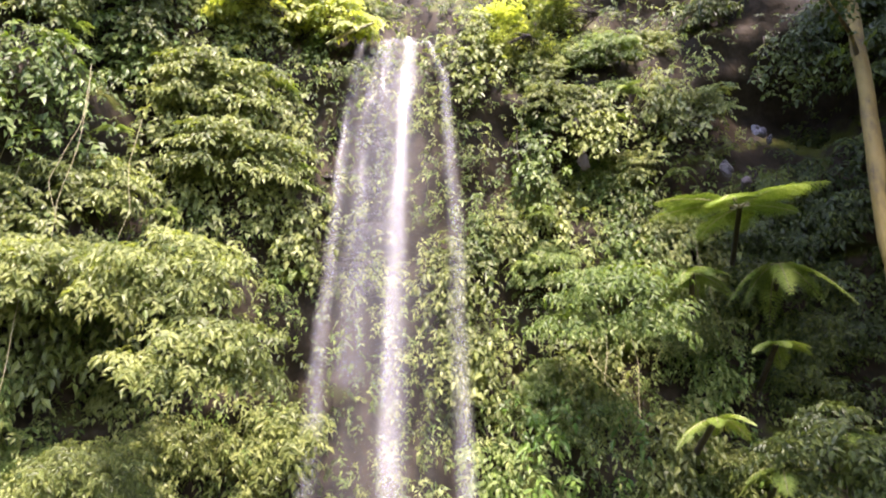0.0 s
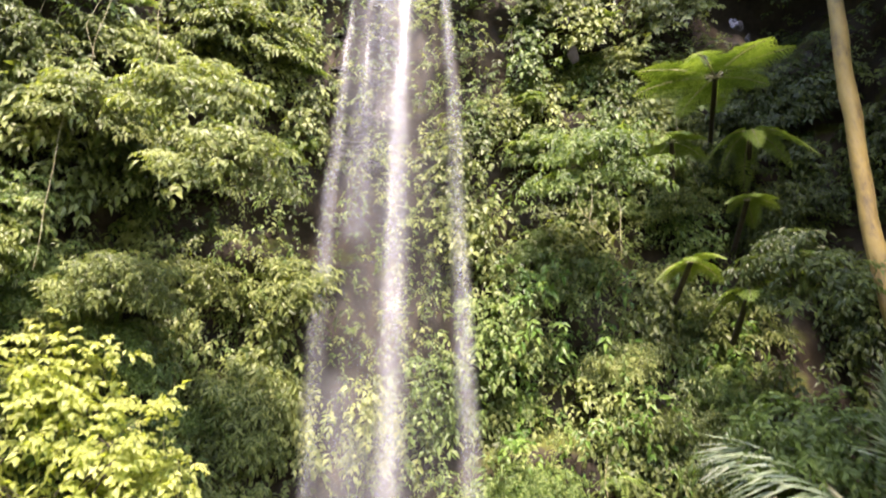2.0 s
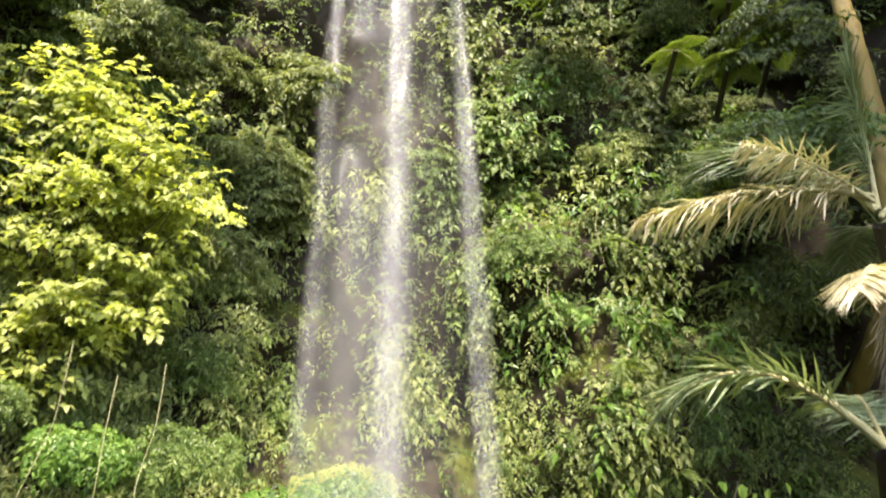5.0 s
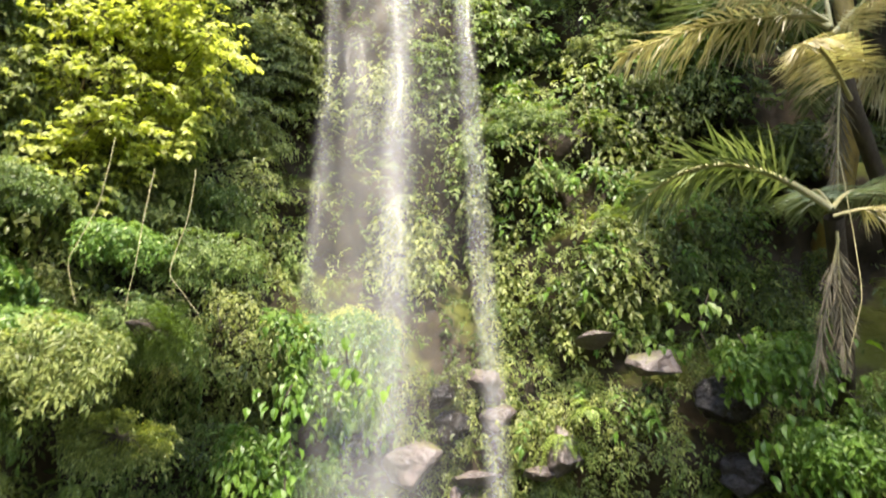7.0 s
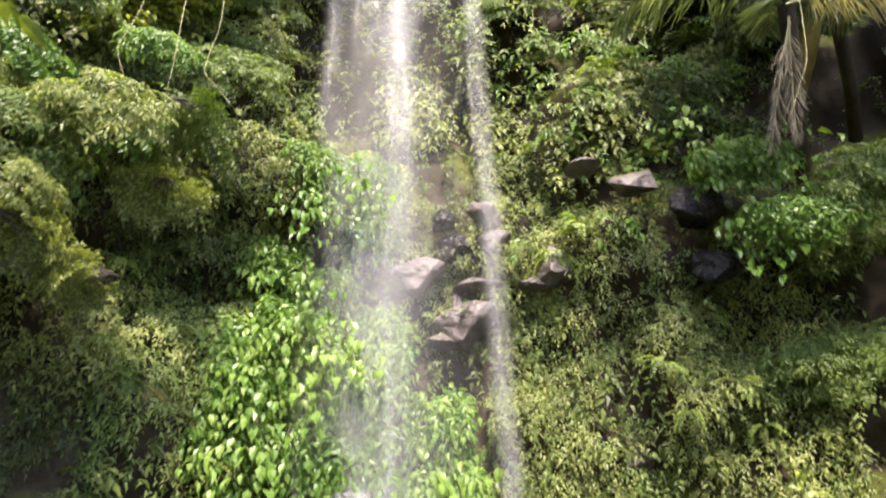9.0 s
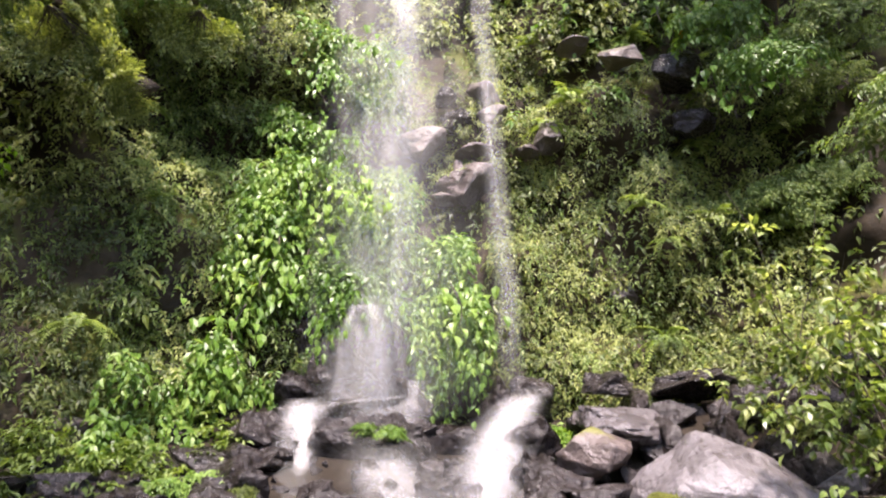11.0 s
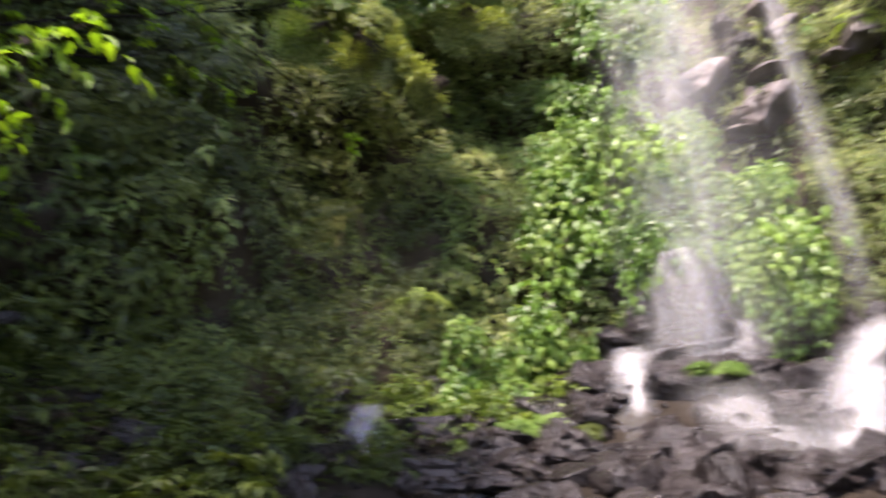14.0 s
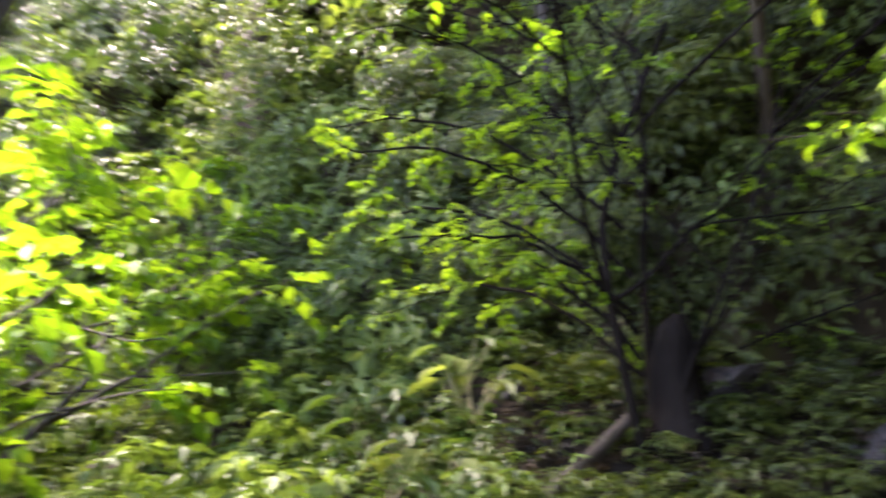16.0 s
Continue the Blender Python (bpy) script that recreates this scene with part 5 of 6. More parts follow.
# stones of the cliff, by the middle of the fall
MID_LABEL = "wet boulder bedded in the cliff beside the falling water"
ROUND = [stone_mesh("boulder", 150 + k, (1, 0.8, b), planes=18, material=ROCK_BROWN if k % 3 else ROCK, detail=5, rough=1.3) for k, b in enumerate((0.62, 0.85, 0.36, 0.7, 0.95, 0.5))]
SLAB = [stone_mesh("boulder", 160 + k, (1, 0.7, b), planes=11, material=ROCK_BROWN, detail=5, rough=1.2) for k, b in enumerate((0.34, 0.5))]
for k, (me, x, y, z, s, tu, tip) in enumerate([(ROUND[3], -1.45, 12.0, 9.15, 0.72, 10, 0), (ROUND[1], -0.5, 11.85, 8.85, 0.95, 30, 5), (ROUND[0], 0.15, 12.0, 9.45, 0.8, 60, 0), (ROUND[1], 0.95, 11.95, 9.6, 0.6, 20, 10), (SLAB[0], 0.55, 11.8, 8.6, 0.9, 5, -6),
                                              (ROUND[4], 0.22, 11.78, 8.1, 0.62, 80, 0), (ROUND[1], 0.4, 11.95, 7.95, 1.15, 15, 0), (ROUND[5], 0.0, 11.95, 7.6, 0.7, 45, 5), (ROUND[4], 1.95, 11.75, 9.0, 0.75, 40, 0), (ROUND[2], 1.6, 11.9, 8.7, 0.6, 70, 0), (ROUND[0], -0.05, 11.95, 10.0, 0.7, 15, 5), (ROUND[1], 0.75, 12.1, 10.2, 0.75, 115, 0),
                                              (SLAB[0], 2.6, 11.3, 10.85, 0.75, -5, -8), (SLAB[1], 3.4, 11.0, 10.35, 0.85, -18, 30), (ROUND[3], 4.35, 10.6, 9.75, 1.0, 20, 15), (ROUND[0], 4.5, 10.7, 8.6, 0.9, 60, 10), (ROUND[4], 3.05, 11.6, 5.6, 0.6, 10, 0), (GREYS[3], -3.1, 11.1, 6.7, 0.4, 30, 0)]):
    boulder(me, (x, y + 0.36, z), s * 0.95, tu, tip, label=MID_LABEL if x < 2.4 else "weathered stone slab jutting from the overgrown cliff", group="boulders in the cliff")
for k, (x, y, z, s) in enumerate([(-2.5, 11.1, 3.6, 1.0), (-1.9, 11.3, 4.2, 1.2), (-1.3, 11.4, 4.4, 1.1), (-0.9, 11.3, 3.6, 1.0), (-1.7, 11.2, 3.5, 1.2), (-2.3, 11.5, 4.9, 0.9), (-1.5, 11.6, 5.1, 0.8), (0.7, 11.2, 3.7, 1.0), (1.3, 11.1, 3.7, 0.8)]):
    boulder(STONES[k % 6], (x, y, z), s, k * 67, k * 31 % 40 - 20, label="black wet rock behind the foot of the fall", group="boulders in the cliff")
# stone faces in the dark hollow, high on the cliff
for k, (x, y, z, s) in enumerate([(7.2, 12.6, 26.5, 0.55), (7.0, 13.2, 25.5, 0.6), (7.6, 13.0, 25.3, 0.5), (6.6, 13.2, 25.9, 0.6), (3.15, 13.0, 27.0, 0.5), (3.3, 13.2, 26.1, 0.6), (8.0, 13.6, 26.9, 0.4), (6.9, 13.4, 24.9, 0.6), (2.7, 13.5, 23.5, 0.5), (2.5, 13.7, 23.9, 0.4)]):
    boulder(BROWNS[k % 3] if k % 3 else GREYS[k % 6], (x, y + 0.1, z), s * 0.8, k * 71, k * 29 % 30, (0.55, 0.5, 1.25), "pale stone showing between plants on the cliff", group="boulders in the cliff")
# ledges behind the head of the fall
g_led = np.random.RandomState(31)
LEDGES = [stone_mesh("ledge_block", 120 + k, (1, 0.7, 0.42), planes=14, material=ROCK, detail=4, rough=1.8) for k in range(4)]
for k in range(36):
    z = 23.2 + 6.3 * (k / 36) + g_led.uniform(-0.1, 0.1)
    x = g_led.uniform(-2.6, -1.45) if z < 28.8 else g_led.uniform(-2.3, -0.2)
    boulder(LEDGES[k % 4], (x, max(float(face(4, z)[1]) + 0.05, fall_y(z) + 0.42) + g_led.uniform(-0.1, 0.1), z), g_led.uniform(0.5, 0.95), g_led.uniform(-15, 15), g_led.uniform(-8, 8),
            label="grey ledge of layered rock behind the falling water", name="ledge_block", group="ledges behind the fall")
pole("dead_branch", [(-2.9, 12.9, 29.1), (-2.3, 12.8, 29.45), (-1.7, 12.8, 29.7)], (0.05, 0.045, 0.03), TWIG, "bare pale branch lying at the head of the fall", "branch", 7, 0.02, 5)
# the stony bed
g_low = np.random.RandomState(19)
for k in range(120):
    x, y = g_low.uniform(-3.6, 3.8), g_low.uniform(5.6, 9.4)
    if (-2.6 < x < 1.0 and y > 8.2) or (x > 1.9 and y > 7.0):
        continue
    s = g_low.uniform(0.45, 0.85)
    boulder(STONES[k % 6], (x, y, float(ground_height(x, y)) + 0.05 * s), s, g_low.uniform(0, 360), g_low.uniform(-25, 25), (1, 1, 0.85))
g_bank = np.random.RandomState(29)
for k in range(46):
    x, y = g_bank.uniform(-5.6, -2.4), g_bank.uniform(7.4, 10.6)
    size = g_bank.uniform(0.3, 0.7)
    boulder(STONES[k % 6], (x, y, float(ground_height(x, y)) + 0.08 * size), size, g_bank.uniform(0, 360), g_bank.uniform(-25, 25), (1, 1, 0.8), "dark wet angular stone on the slope below the cliff", group="boulders on the bank")
g_bed = np.random.RandomState(17)
for k in range(299):
    while True:
        x, y = g_bed.uniform(-6.5, 6.5), g_bed.uniform(5.2, 10.9)
        if not (x < -3 and y > 8.6):
            break
    s = g_bed.uniform(0.2, 0.62) * (1.25 if y > 8 else 1)
    boulder(PEBBLES[k % 6], (x, y, float(ground_height(x, y)) + 0.12 * s), s, g_bed.uniform(0, 360), g_bed.uniform(-25, 25), label="dark wet angular stone of the stream bed", name="stone", group="stones of the stream bed")


def gravel():
    g = np.random.RandomState(23)
    base = PEBBLES[0]
    v0 = np.array([v.co for v in base.vertices])
    f0 = np.array([p.vertices[:] for p in base.polygons])
    n = 1500
    a, r = np.radians(g.uniform(-75, 110, n)), g.uniform(2.5, 11, n)
    x, y = -r * np.sin(a), r * np.cos(a)
    s = g.uniform(0.05, 0.17, n)
    c = np.stack((x, y, ground_height(x, y) + 0.1 * s), -1)
    w = g.rand(n) * 6.28
    V = np.stack((v0[None, :, 0] * np.cos(w)[:, None] - v0[None, :, 1] * np.sin(w)[:, None], v0[None, :, 0] * np.sin(w)[:, None] + v0[None, :, 1] * np.cos(w)[:, None], np.repeat(v0[None, :, 2], n, 0)), -1) * s[:, None, None] + c[:, None]
    F = f0[None] + (np.arange(n) * len(v0))[:, None, None]
    put("gravel", mesh_of("gravel", V.reshape(-1, 3), F.reshape(-1, 3), ROCK), label="loose dark gravel between the boulders", category="gravel", kind="stuff")


gravel()


# ---- moss and low plants ----
def mound(name, at, size, seed, label, mat=MOSS):
    me = stone_mesh(name, seed, size, planes=26, material=mat, detail=4, rough=1.6)
    return put(name, me, None, pose(*at), label=label, category="moss")


mound("moss_cushion", (2.2, 7.75, 1.8), (1.0, 0.5, 0.6), 202, "green moss on the lower side of the large boulder")
mound("moss_cushion", (2.95, 7.4, 1.45), (1.0, 0.5, 0.5), 203, "green moss on the lower side of the large boulder")


def moss_tufts(at, size, n, seed, label, mat=LEAF_OLIVE):
    g = np.random.RandomState(seed)
    d = unit(g.normal(size=(n, 3)))
    d[:, 2] = np.abs(d[:, 2])
    d[:, 1] = -np.abs(d[:, 1])
    p = d * np.array(size) * g.uniform(0.9, 1.05, (n, 1))
    L = 0.05 * g.uniform(0.6, 1.5, n)
    v, f = blades(p, d + g.normal(size=(n, 3)) * 0.6 + np.array((0, 0, -0.3)), np.tile((0.1, -0.5, 1.0), (n, 1)) + g.normal(size=(n, 3)) * 0.3, L, L * 0.5, False)
    put("moss_tufts", mesh_of("moss_tufts", v, f, mat), None, pose(*at), label=label, category="moss", kind="stuff")


moss_tufts((2.2, 7.75, 1.8), (0.58, 0.3, 0.36), 2600, 63, "tufts of green moss on the large boulder")
moss_tufts((2.95, 7.4, 1.45), (0.58, 0.3, 0.3), 2600, 64, "tufts of green moss on the large boulder")
creepers("moss_fringe", LEAF_YELLOW, (3, 14), (10.7, 11.9), 4200, 0.05, "yellow-green moss hanging over a ledge of the cliff", out=(0.1, 0.75), seed=61, ratio=0.3, hang=1.3, gap=-2,
         where=lambda p, g: (p[:, 0] > -2.7) & (p[:, 0] < -0.9) & (p[:, 2] < 11.8 - 0.25 * np.abs(p[:, 0] + 1.7)), category="moss")
creepers("moss_fringe", LEAF_YELLOW, (-13, -6), (8.0, 9.0), 350, 0.05, "yellow-green moss on a wet stone of the cliff", out=(0.1, 0.5), seed=62, ratio=0.3, hang=1.3, gap=-2, where=lambda p, g: np.abs(p[:, 0] - 1.95) < 0.22, category="moss")


creepers("small_leaved_creepers", LEAF_OLIVE, (-12, 6), (7.0, 10.6), 2000, 0.085, "olive small-leaved creepers between wet stones of the cliff", out=(0.2, 0.6), seed=65, gap=-0.2, where=lambda p, g: (p[:, 0] > -0.9) & (p[:, 0] < 2.3))


def ground_plants(name, mat, n, area, leaf, label, seed, ratio=0.45, droop=0.6, rise=0.25, where=None):
    g = np.random.RandomState(seed)
    a, r = np.radians(g.uniform(area[0], area[1], n)), g.uniform(area[2], area[3], n)
    x, y = -r * np.sin(a), r * np.cos(a)
    p = np.stack((x, y, ground_height(x, y)), -1)
    keep = lump(p, 1.2, seed) > -0.3
    if where is not None:
        keep &= where(p)
    p = p[keep]
    p[:, 2] += rise * g.rand(len(p)) * np.clip(0.6 + 0.6 * lump(p, 0.8, seed + 1), 0.1, 1.3)
    m = len(p)
    az = g.rand(m) * 6.28
    way = np.stack((np.cos(az), np.sin(az), 0.6 + 0 * az), -1)
    L = leaf * g.uniform(0.7, 1.3, m)
    put(name, mesh_of(name, *sprig_leaves(g, p, way, np.tile((0.0, 0.0, 1.0), (m, 1)), L * 2.2, L, ratio, 7, droop), mat), label=label, category="plants", kind="stuff")


# Bank shade put into the leaf colour: LEAF_DARK beyond about 31 degrees
ground_plants("bank_plants", LEAF_DARK, 3000, (31, 62, 6.4, 11.5), 0.10, "leafy plants on the bank below the cliff, leaves coloured darker for shade", 40, rise=0.45, where=lambda p: (p[:, 0] < -2.5 - 0.55 * (10.3 - p[:, 1]).clip(0)))
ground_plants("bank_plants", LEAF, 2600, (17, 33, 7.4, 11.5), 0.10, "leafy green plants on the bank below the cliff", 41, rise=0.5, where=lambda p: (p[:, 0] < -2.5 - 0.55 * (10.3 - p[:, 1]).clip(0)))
# three more layers whose dark leaf colour imitates the dim bank
ground_plants("bank_plants", LEAF_DARK, 3200, (35, 130, 6.2, 10.5), 0.12, "plants on the shaded bank, leaf colour darkened to match its shade", 42, rise=0.7, where=lambda p: (p[:, 0] < -4.0))
ground_plants("bank_plants", LEAF_DARK, 2600, (40, 80, 4.4, 8.0), 0.10, "low plants on the shaded bank, leaf colour darkened for the shade", 47, rise=0.45, where=lambda p: (p[:, 0] < -3.6))
ground_plants("bank_plants", LEAF_DARK, 3200, (42, 92, 3.6, 6.6), 0.09, "low plants at the foot of the bank, leaves coloured darker for shade", 50, rise=0.35, where=lambda p: p[:, 0] < -3.0)
ground_plants("bank_plants", LEAF, 2200, (88, 135, 4.6, 9.0), 0.11, "green leafy plants on the bank beside the log", 48, rise=0.7)
ground_plants("bank_plants", LEAF_OLIVE, 1500, (-75, -22, 7.5, 12), 0.12, "yellowish green plants behind the boulders", 43, where=lambda p: (p[:, 0] > 3.0) & (p[:, 1] + 0.5 * p[:, 0] > 9.5))
ground_plants("bank_plants", LEAF_BRIGHT, 500, (-14, -6, 10.2, 11.4), 0.12, "bright green plants at the foot of the cliff", 44)
# brighter leaf colour stands in for dappled sun by the log
ground_plants("bank_plants", LEAF_BRIGHT, 700, (84, 112, 5.6, 8.2), 0.09, "light green small-leaved plants beside the log, brightened in colour for dappled sun", 46)
ground_plants("bank_plants", LEAF, 3600, (104, 152, 4.6, 13.0), 0.17, "leafy green undergrowth down the ravine", 49, rise=1.1)
creepers("side_creepers", LEAF, (98, 165), (0.5, 24), 9000, 0.26, "green undergrowth on the far side of the ravine", out=(0.1, 1.4), seed=66, gap=-0.8)
ground_plants("leaf_litter", LITTER, 5000, (25, 140, 3.0, 9.5), 0.1, "brown fallen leaves on the shaded bank", 45, rise=0.03, droop=0.1, where=lambda p: (p[:, 0] < -3.0) & (p[:, 2] > 0.2))
for k, (x, y, s) in enumerate([(-3.0, 9.0, 0.5), (-3.4, 8.7, 0.5), (-2.6, 8.8, 0.4), (-4.6, 8.7, 0.6), (-5.2, 8.2, 0.6), (-4.3, 7.0, 0.5), (2.6, 7.0, 0.45), (3.3, 6.9, 0.5), (-0.9, 9.7, 0.4), (-1.3, 9.8, 0.35), (3.8, 9.4, 0.6), (4.5, 8.8, 0.6), (1.1, 7.9, 0.25), (-5.4, 6.8, 0.6), (3.2, 10.7, 0.6), (4.2, 10.2, 0.7)]):
    s *= 0.62
    bush("bright" if k in (0, 1, 8, 9) else "low", (x, y, float(ground_height(x, y)) + 0.2 * s + (0.4 if k in (8, 9) else 0)), s, k * 53, k % 3, tip=0)


# ---- the shrub on the right bank ----
def shrub(name, at, seed, stems, length, ways, leaf, mat, label, ratio=0.6, sprigs=9, per=6, droop=0.5, wood=BARK, radius=0.014, fork=3, levels=1, spread=0.6, fine=True, lift=-0.1):
    g = np.random.RandomState(seed)
    limbs = []
    for k in range(stems):
        w = np.array(ways[0]) + (np.array(ways[1]) - np.array(ways[0])) * g.rand(3)
        limbs += grow(g, g.normal(size=3) * np.array((0.25, 0.25, 0.02)), w, length * g.uniform(0.7, 1.15), radius, levels, fork, 0.3, lift, spread)
    root = put(name, None, None, pose(*at), label=label, category="shrub")
    put("stem", mesh_of("stem", *wood_of(limbs), wood, True), root)
    put("foliage", mesh_of("foliage", *leaves_of(g, limbs, leaf, ratio, sprigs, per, droop, fine, levels=(0, 1)), mat), root)
    return root


shrub("shrub", (4.75, 5.5, 1.2), 51, 9, 2.0, ((-0.9, -0.5, 0.7), (0.6, 0.4, 1.2)), 0.105, LEAF_PALE, "overhanging shrub with pale glossy leaves and bare twigs")
shrub("shrub", (5.0, 6.9, 1.7), 52, 8, 2.1, ((-0.8, -0.5, 0.6), (0.6, 0.4, 1.2)), 0.11, LEAF, "green shrub with rounded leaves behind the boulders")
shrub("shrub", (4.9, 7.6, 2.2), 53, 8, 2.3, ((-0.7, -0.6, 0.8), (0.6, 0.4, 1.3)), 0.12, LEAF_PALE, "overhanging shrub with pale glossy leaves and bare twigs")


# ---- the shaded side: tree, log, sprays of leaves ----
def arched_tree():
    g = np.random.RandomState(66)
    root = put("tree", None, None, pose(-7.0, 1.25, 1.9), label="multi-stemmed tree with arching branches and small leaves, bark darkened for backlight", category="tree")
    limbs = []
    for way, length, r in [((0.05, -0.06, 1.0), 5.4, 0.07), ((-0.1, 0.1, 1.0), 5.0, 0.055), ((0.15, 0.3, 1.0), 4.2, 0.04), ((-0.25, 0.45, 1.0), 4.0, 0.04)]:
        limbs += grow(g, (0, 0, -0.3), way, length, r * 0.85, 2, 5, 0.2, 0.06, 0.7)
    for z0, tip, hgt in [(1.0, (0.6, -2.4, 2.1), 1.0), (1.4, (0.3, -2.9, 2.4), 1.2), (1.8, (0.8, -2.6, 3.0), 1.0), (2.3, (0.4, -3.0, 3.6), 1.0), (1.2, (1.0, -1.6, 1.9), 0.7), (2.8, (0.9, -2.2, 4.4), 0.8), (0.8, (-0.4, -2.2, 1.8), 0.9)]:
        s = np.linspace(0, 1, 12)[:, None]
        b = np.array((0.03, -0.02, z0))
        m = (b + np.array(tip)) / 2 + np.array((0, 0.1, hgt))
        p = b * (1 - s) ** 2 + 2 * m * s * (1 - s) + np.array(tip) * s * s + g.normal(size=(12, 3)) * 0.02
        limbs.append((p, 0.032, 0.009, 2))
        for i in range(3, 12):
            limbs += grow(g, p[i], g.normal(size=3) * np.array((1, 1, 0.4)) + np.array((0, -0.5, 0)), g.uniform(0.5, 0.9), 0.01, 0, 0, 0.3, 0, 0.6)
    put("trunk", mesh_of("trunk", *wood_of(limbs), BARK_SHADED, True), root)
    put("crown", mesh_of("crown", *leaves_of(g, limbs, 0.075, 0.6, 5, 7, 0.4), LEAF_THIN), root)


arched_tree()
pole("fallen_log", [(-7.0, 1.1, 2.35), (-6.6, 0.7, 1.95), (-6.2, 0.3, 1.62), (-5.8, -0.05, 1.3)], (0.06, 0.07, 0.075), BARK, "bare log slanting down the shaded bank", "log", 9, 0.02, 8)
for me, x, y, z, s, tu in [(STONES[5], -7.9, 4.4, 3.1, 1.0, 20), (STONES[1], -7.5, 6.0, 3.4, 1.1, 70), (STONES[3], -7.5, 1.9, 2.3, 1.2, 10), (STONES[0], -6.6, 3.2, 1.9, 0.9, 40), (STONES[4], -6.2, 4.6, 1.7, 0.9, 15)]:
    boulder(me, (x, y, z), s, tu, 10, label="dark boulder in the shade of the bank", group="boulders on the bank")


pole("tree_stump", [(-7.15, 1.6, 1.7), (-7.12, 1.58, 2.2), (-7.1, 1.55, 2.7), (-7.05, 1.62, 3.1), (-7.12, 1.7, 3.3)], (0.42, 0.3, 0.24, 0.2, 0.05), BARK_SHADED, "broken tree stump on the bank, bark colour darkened for the shade", "stump", 14, 0.03, 4)


def spray(at, way, length, leaf, mat, seed, label, sprigs=6, per=7, fork=3, levels=1):
    g = np.random.RandomState(seed)
    limbs = grow(g, (0, 0, 0), way, length, 0.012, levels, fork, 0.25, -0.05, 0.6)
    root = put("leafy_branch", None, None, pose(*at), label=label, category="branch", group="leafy branches over the bank")
    put("twig", mesh_of("twig", *wood_of(limbs), BARK, True), root)
    put("foliage", mesh_of("foliage", *leaves_of(g, limbs, leaf, 0.5, sprigs, per, 0.5, True, levels=(0, 1)), mat), root)


SPRAY_LABEL = "thin branch with sunlit bright green leaves over the bank"
spray((-4.5, 2.6, 3.75), (1.0, -0.9, -0.35), 0.85, 0.12, LEAF_THIN, 71, SPRAY_LABEL, 2, 6, 2)
spray((-4.6, 2.7, 4.3), (1.0, -0.8, -0.1), 0.95, 0.12, LEAF_THIN, 72, SPRAY_LABEL, 3, 6, 2)
spray((-4.4, 2.4, 4.9), (1.0, -0.9, 0.0), 1.0, 0.12, LEAF_THIN, 73, SPRAY_LABEL, 4, 6, 2)
NEAR = "tree with large translucent leaves lit from behind"


def near_tree(at, seed, ways, label=NEAR, leaf=0.2, length=3.4, mat=None, sprigs=5):
    g = np.random.RandomState(seed)
    limbs = []
    for w in ways:
        limbs += grow(g, (0, 0, -0.2), w, length, 0.07, 2, 4, 0.25, 0.05, 0.7)
    root = put("tree", None, None, pose(*at), label=label, category="tree")
    put("trunk", mesh_of("trunk", *wood_of(limbs), BARK, True), root)
    put("crown", mesh_of("crown", *leaves_of(g, limbs, leaf, 0.75, sprigs, 6, 0.3, True), mat or LEAF_THIN), root)
    return root


near_tree((-5.0, -5.5, 0.2), 81, [(0.1, 0.15, 1.0), (0.2, 0.4, 0.9), (-0.4, 0.5, 0.8), (-0.3, -0.3, 1.0)], leaf=0.17)
near_tree((-7.2, -6.0, 0.4), 82, [(0.1, 0.15, 1.0), (0.3, 0.4, 0.9), (-0.4, 0.3, 0.9)], leaf=0.17, length=3.8)
# large leaves low on the bank
for k, (x, y, z) in enumerate([(-5.9, -1.1, 1.3), (-6.3, -0.6, 1.6), (-7.0, -1.2, 1.9), (-6.6, -2.0, 1.6), (-7.8, -1.7, 2.6), (-7.4, -0.4, 2.2), (-8.0, -0.6, 2.6)]):
    g = np.random.RandomState(90 + k)
    n = 9
    az = np.linspace(0, 6.28, n, endpoint=False) + g.rand() * 3
    tips = np.stack((np.cos(az) * 0.35, np.sin(az) * 0.35, 0.35 + 0.25 * g.rand(n)), -1)
    root = put("broad_leaved_plant", None, None, pose(x, y, float(ground_height(x, y))), label="low plant with broad grey-green leaves on the bank", category="plant", group="broad-leaved plants on the bank")
    for c in tips:
        L = g.uniform(0.35, 0.5)
        lf = put("leaf", mesh_of("leaf", *blades(np.array([c]), np.array([(c[0], c[1], -0.1)]), np.array([(0, 0, 1.0)]), np.array([L]), np.array([L * 0.45])), LEAF_OLIVE if k % 2 else LEAF), root)
        s = np.linspace(0, 1, 5)[:, None]
        put("stalk", mesh_of("stalk", *tube(np.array((0, 0, -0.05)) * (1 - s) + c * s, np.full(5, 0.008), 5), TWIG, True), lf)


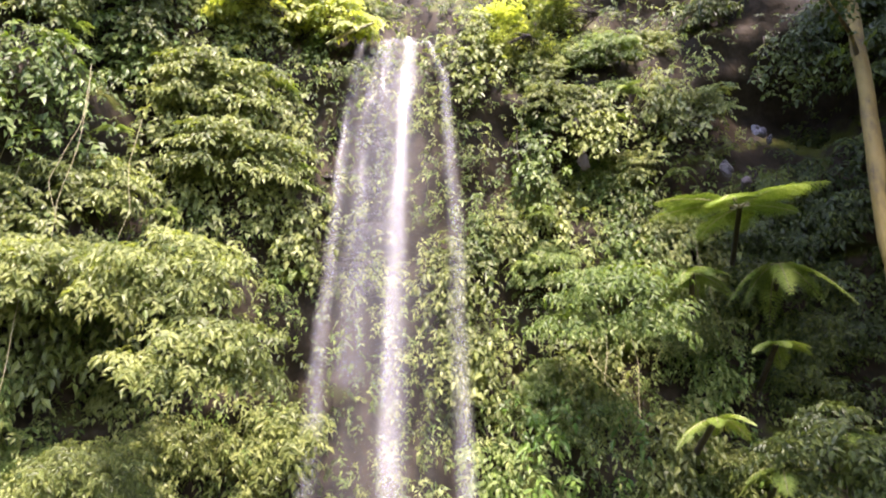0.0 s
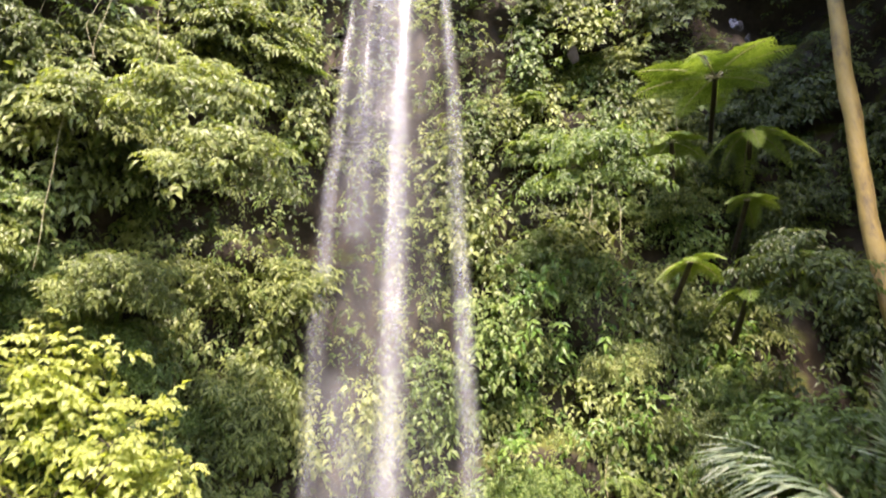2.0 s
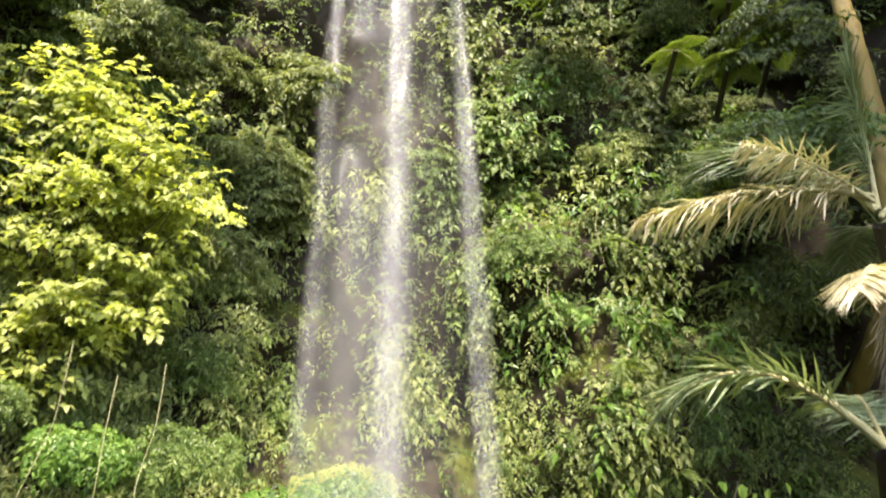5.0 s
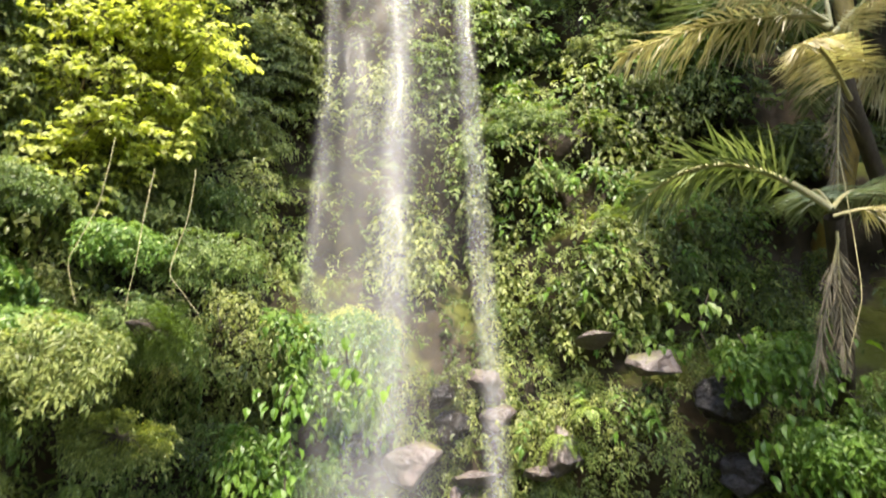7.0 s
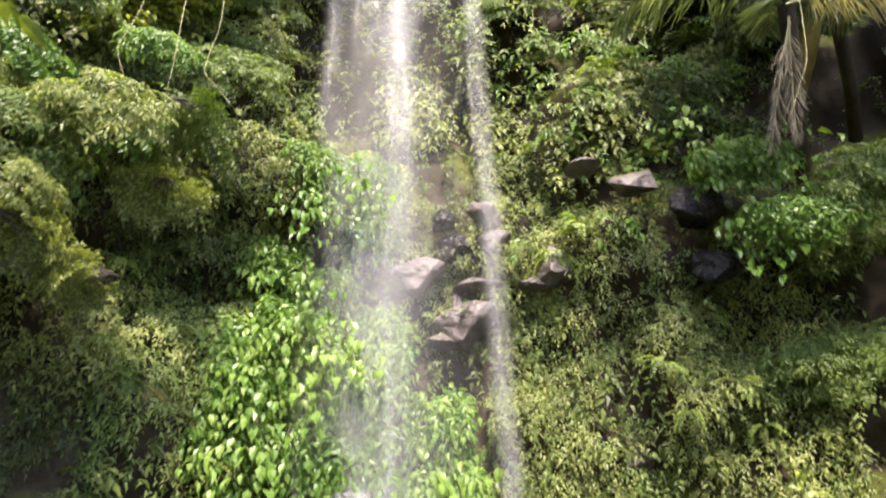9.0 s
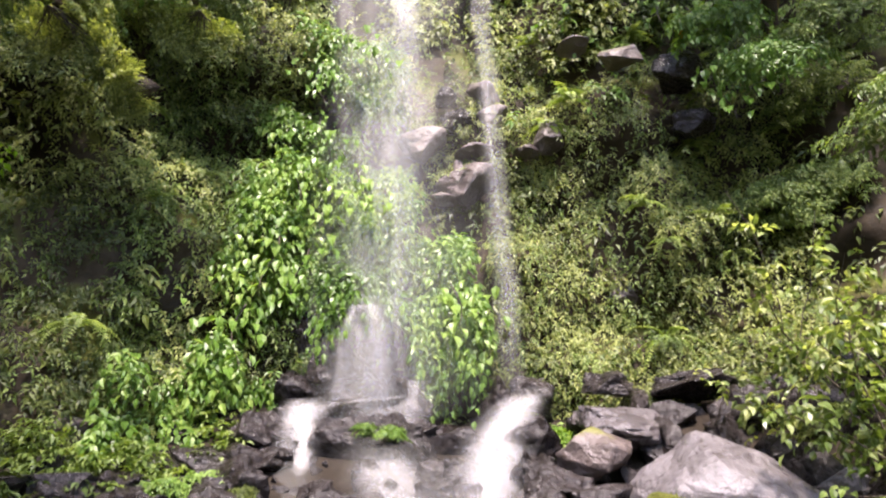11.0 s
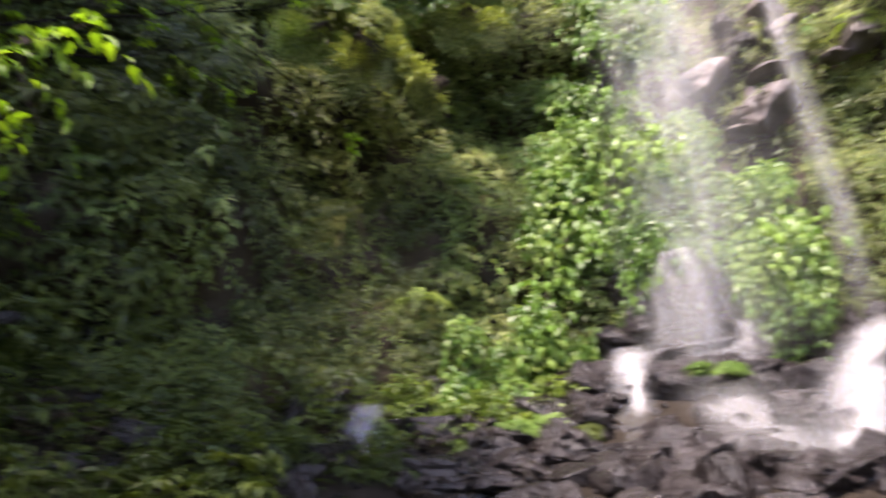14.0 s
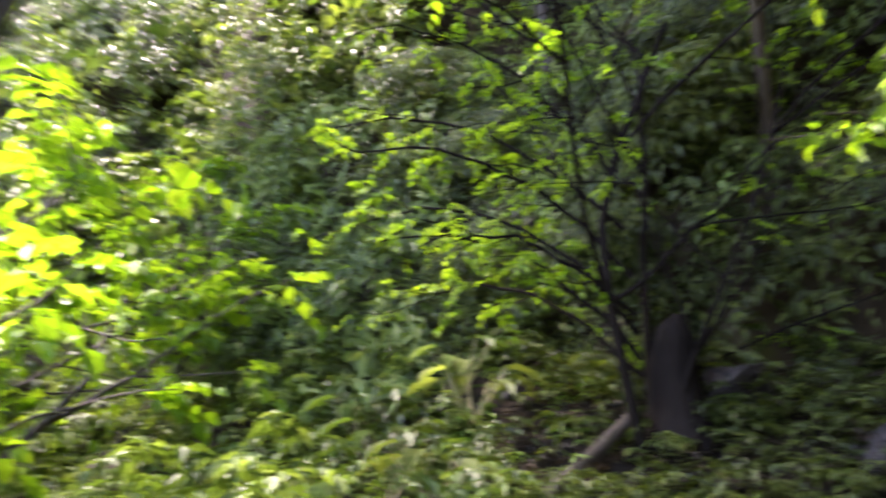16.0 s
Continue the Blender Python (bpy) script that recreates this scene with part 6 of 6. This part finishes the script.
def tall_tree(at, trunk, radii, centre, size, tiers, seed, label, mat=LEAF_DARK, bark=BARK):
    """A tall tree: trunk along given points, limbs to flat leafy tiers round centre."""
    g = np.random.RandomState(seed)
    root = put("tree", None, None, pose(*at), label=label, category="tree")
    trunk = np.array(trunk, float)
    q = np.linspace(0, 1, 24)
    t = np.stack([np.interp(q, np.linspace(0, 1, len(trunk)), trunk[:, i]) for i in range(3)], -1)
    put("trunk", mesh_of("trunk", *tube(t, np.interp(q, (0, 1), radii), 10), bark, True), root)
    c = np.array(centre) + unit(g.normal(size=(tiers, 3))) * np.array(size) * (0.35 + 0.65 * g.rand(tiers, 1))
    limbs = []
    for p in c:
        b = t[min(23, 14 + g.randint(10))]
        s = np.linspace(0, 1, 7)[:, None]
        m = (b + p) / 2 + np.array((0, 0, 0.5))
        limbs.append(tube(b * (1 - s) ** 2 + 2 * m * s * (1 - s) + p * s * s, np.linspace(0.05, 0.012, 7), 5))
    put("limb", mesh_of("limb", *join_arrays(limbs), bark, True), root)
    per = 26
    az, r = g.rand(tiers, per) * 6.28, 0.1 + 0.8 * g.rand(tiers, per)
    start = c[:, None] + np.stack((np.cos(az) * r, np.sin(az) * r, -0.3 * r * r + 0.1 * g.normal(size=r.shape)), -1)
    way = np.stack((np.cos(az), np.sin(az), 0.2 + 0 * az), -1)
    n = tiers * per
    L = 0.2 * g.uniform(0.75, 1.25, n)
    put("crown", mesh_of("crown", *sprig_leaves(g, start.reshape(-1, 3), way.reshape(-1, 3), np.tile((0.0, 0.0, 1.0), (n, 1)), L * 2.4, L, 0.5, 7, 0.5), mat), root)


# Added out of view: its crown keeps sun off the right wall
tall_tree((10.2, 6.5, 17.0), [(0, 0, 0), (0.0, -0.2, 5), (-0.8, -0.4, 10), (-1.6, -0.5, 15)], (0.3, 0.15), (-2.0, 0.3, 17.6), (2.6, 3.4, 3.4), 90, 701, "unseen tall tree added to shade the right side of the cliff")
# Sun blocker for the left bank, added behind the camera
tall_tree((-4.6, -8.0, 0.0), [(0, 0, -0.3), (0.1, 0.3, 8), (0.1, 0.8, 11), (-0.3, 1.2, 15)], (0.36, 0.14), (-2.1, 4.3, 15.4), (2.1, 2.7, 2.4), 80, 702, "unseen broad-crowned tree added to shade the left bank")
# Added for its crown above the view, which cuts sky light on the bank
tall_tree((-9.8, 0.6, 3.9), [(0, 0, -1.0), (0.1, 0.1, 4), (0.2, -0.1, 9), (0.3, -0.2, 12)], (0.13, 0.07), (1.0, -2.4, 10.4), (3.0, 3.0, 2.2), 36, 704, "tall slender tree added so its high crown shades the bank")


# Added canopy just above the view, to darken the bank below
tall_tree((-8.8, 3.2, 3.2), [(0, 0, -1.2), (0.6, 0.0, 2.2), (2.0, -0.3, 3.9), (3.6, -0.6, 4.9)], (0.12, 0.05), (4.2, -0.7, 5.0), (1.9, 1.2, 0.7), 34, 706, "slender leaning tree added so its crown shades the bank")
# Second unseen tree on the right, added to shade the wall lower down
tall_tree((11.0, 2.6, 8.0), [(0, 0, -1.0), (-0.4, 0.0, 5), (-1.2, 0.0, 12), (-2.0, 0.0, 19)], (0.25, 0.12), (-3.6, -0.7, 20.3), (2.5, 3.9, 2.3), 115, 705, "unseen tall tree added to shade the right side of the cliff")


# Never in view; added to throw shade on the lower left cliff
tall_tree((-6.0, -10.0, 0.0), [(0, 0, -0.3), (0.2, 1.5, 9), (0.6, 4.5, 17), (1.0, 7.0, 23)], (0.4, 0.16), (-1.1, 4.9, 25.0), (2.2, 3.4, 1.9), 100, 707, "unseen tall tree added so its crown shades the foot of the cliff")


# Out-of-view tree added to dim the undergrowth at the far left
tall_tree((-11.0, -12.5, 0.0), [(0, 0, -0.3), (0.4, 0.8, 6), (1.2, 1.8, 10), (2.0, 2.6, 14)], (0.32, 0.14), (2.2, 3.2, 15.0), (2.6, 2.6, 2.0), 60, 709, "unseen tall tree added to shade the undergrowth down the ravine")


# ---- the valley behind ----
for k, (x, y, s) in enumerate([(-11, -9, 1.2), (-15, -6, 1.4), (-8, -13, 1.2), (-18, -12, 1.6), (-3, -17, 1.3), (4, -15, 1.3), (9, -11, 1.3), (12, -4, 1.3), (-13, -17, 1.5), (-22, -4, 1.6), (-24, -18, 1.8), (-14, -11, 1.5), (-19, -8, 1.8), (0, -26, 1.8), (-12, -28, 1.9), (12, -22, 1.7)]):
    t = near_tree((x, y, float(ground_height(x, y)) - 0.2), 300 + k % 4, [(0.1, 0.1, 1.0), (0.3, 0.4, 0.9), (-0.4, 0.3, 0.9)], "green broad-leaved tree farther down the ravine", 0.3, 4.0 * s, LEAF if k % 2 else LEAF_THIN, 8)
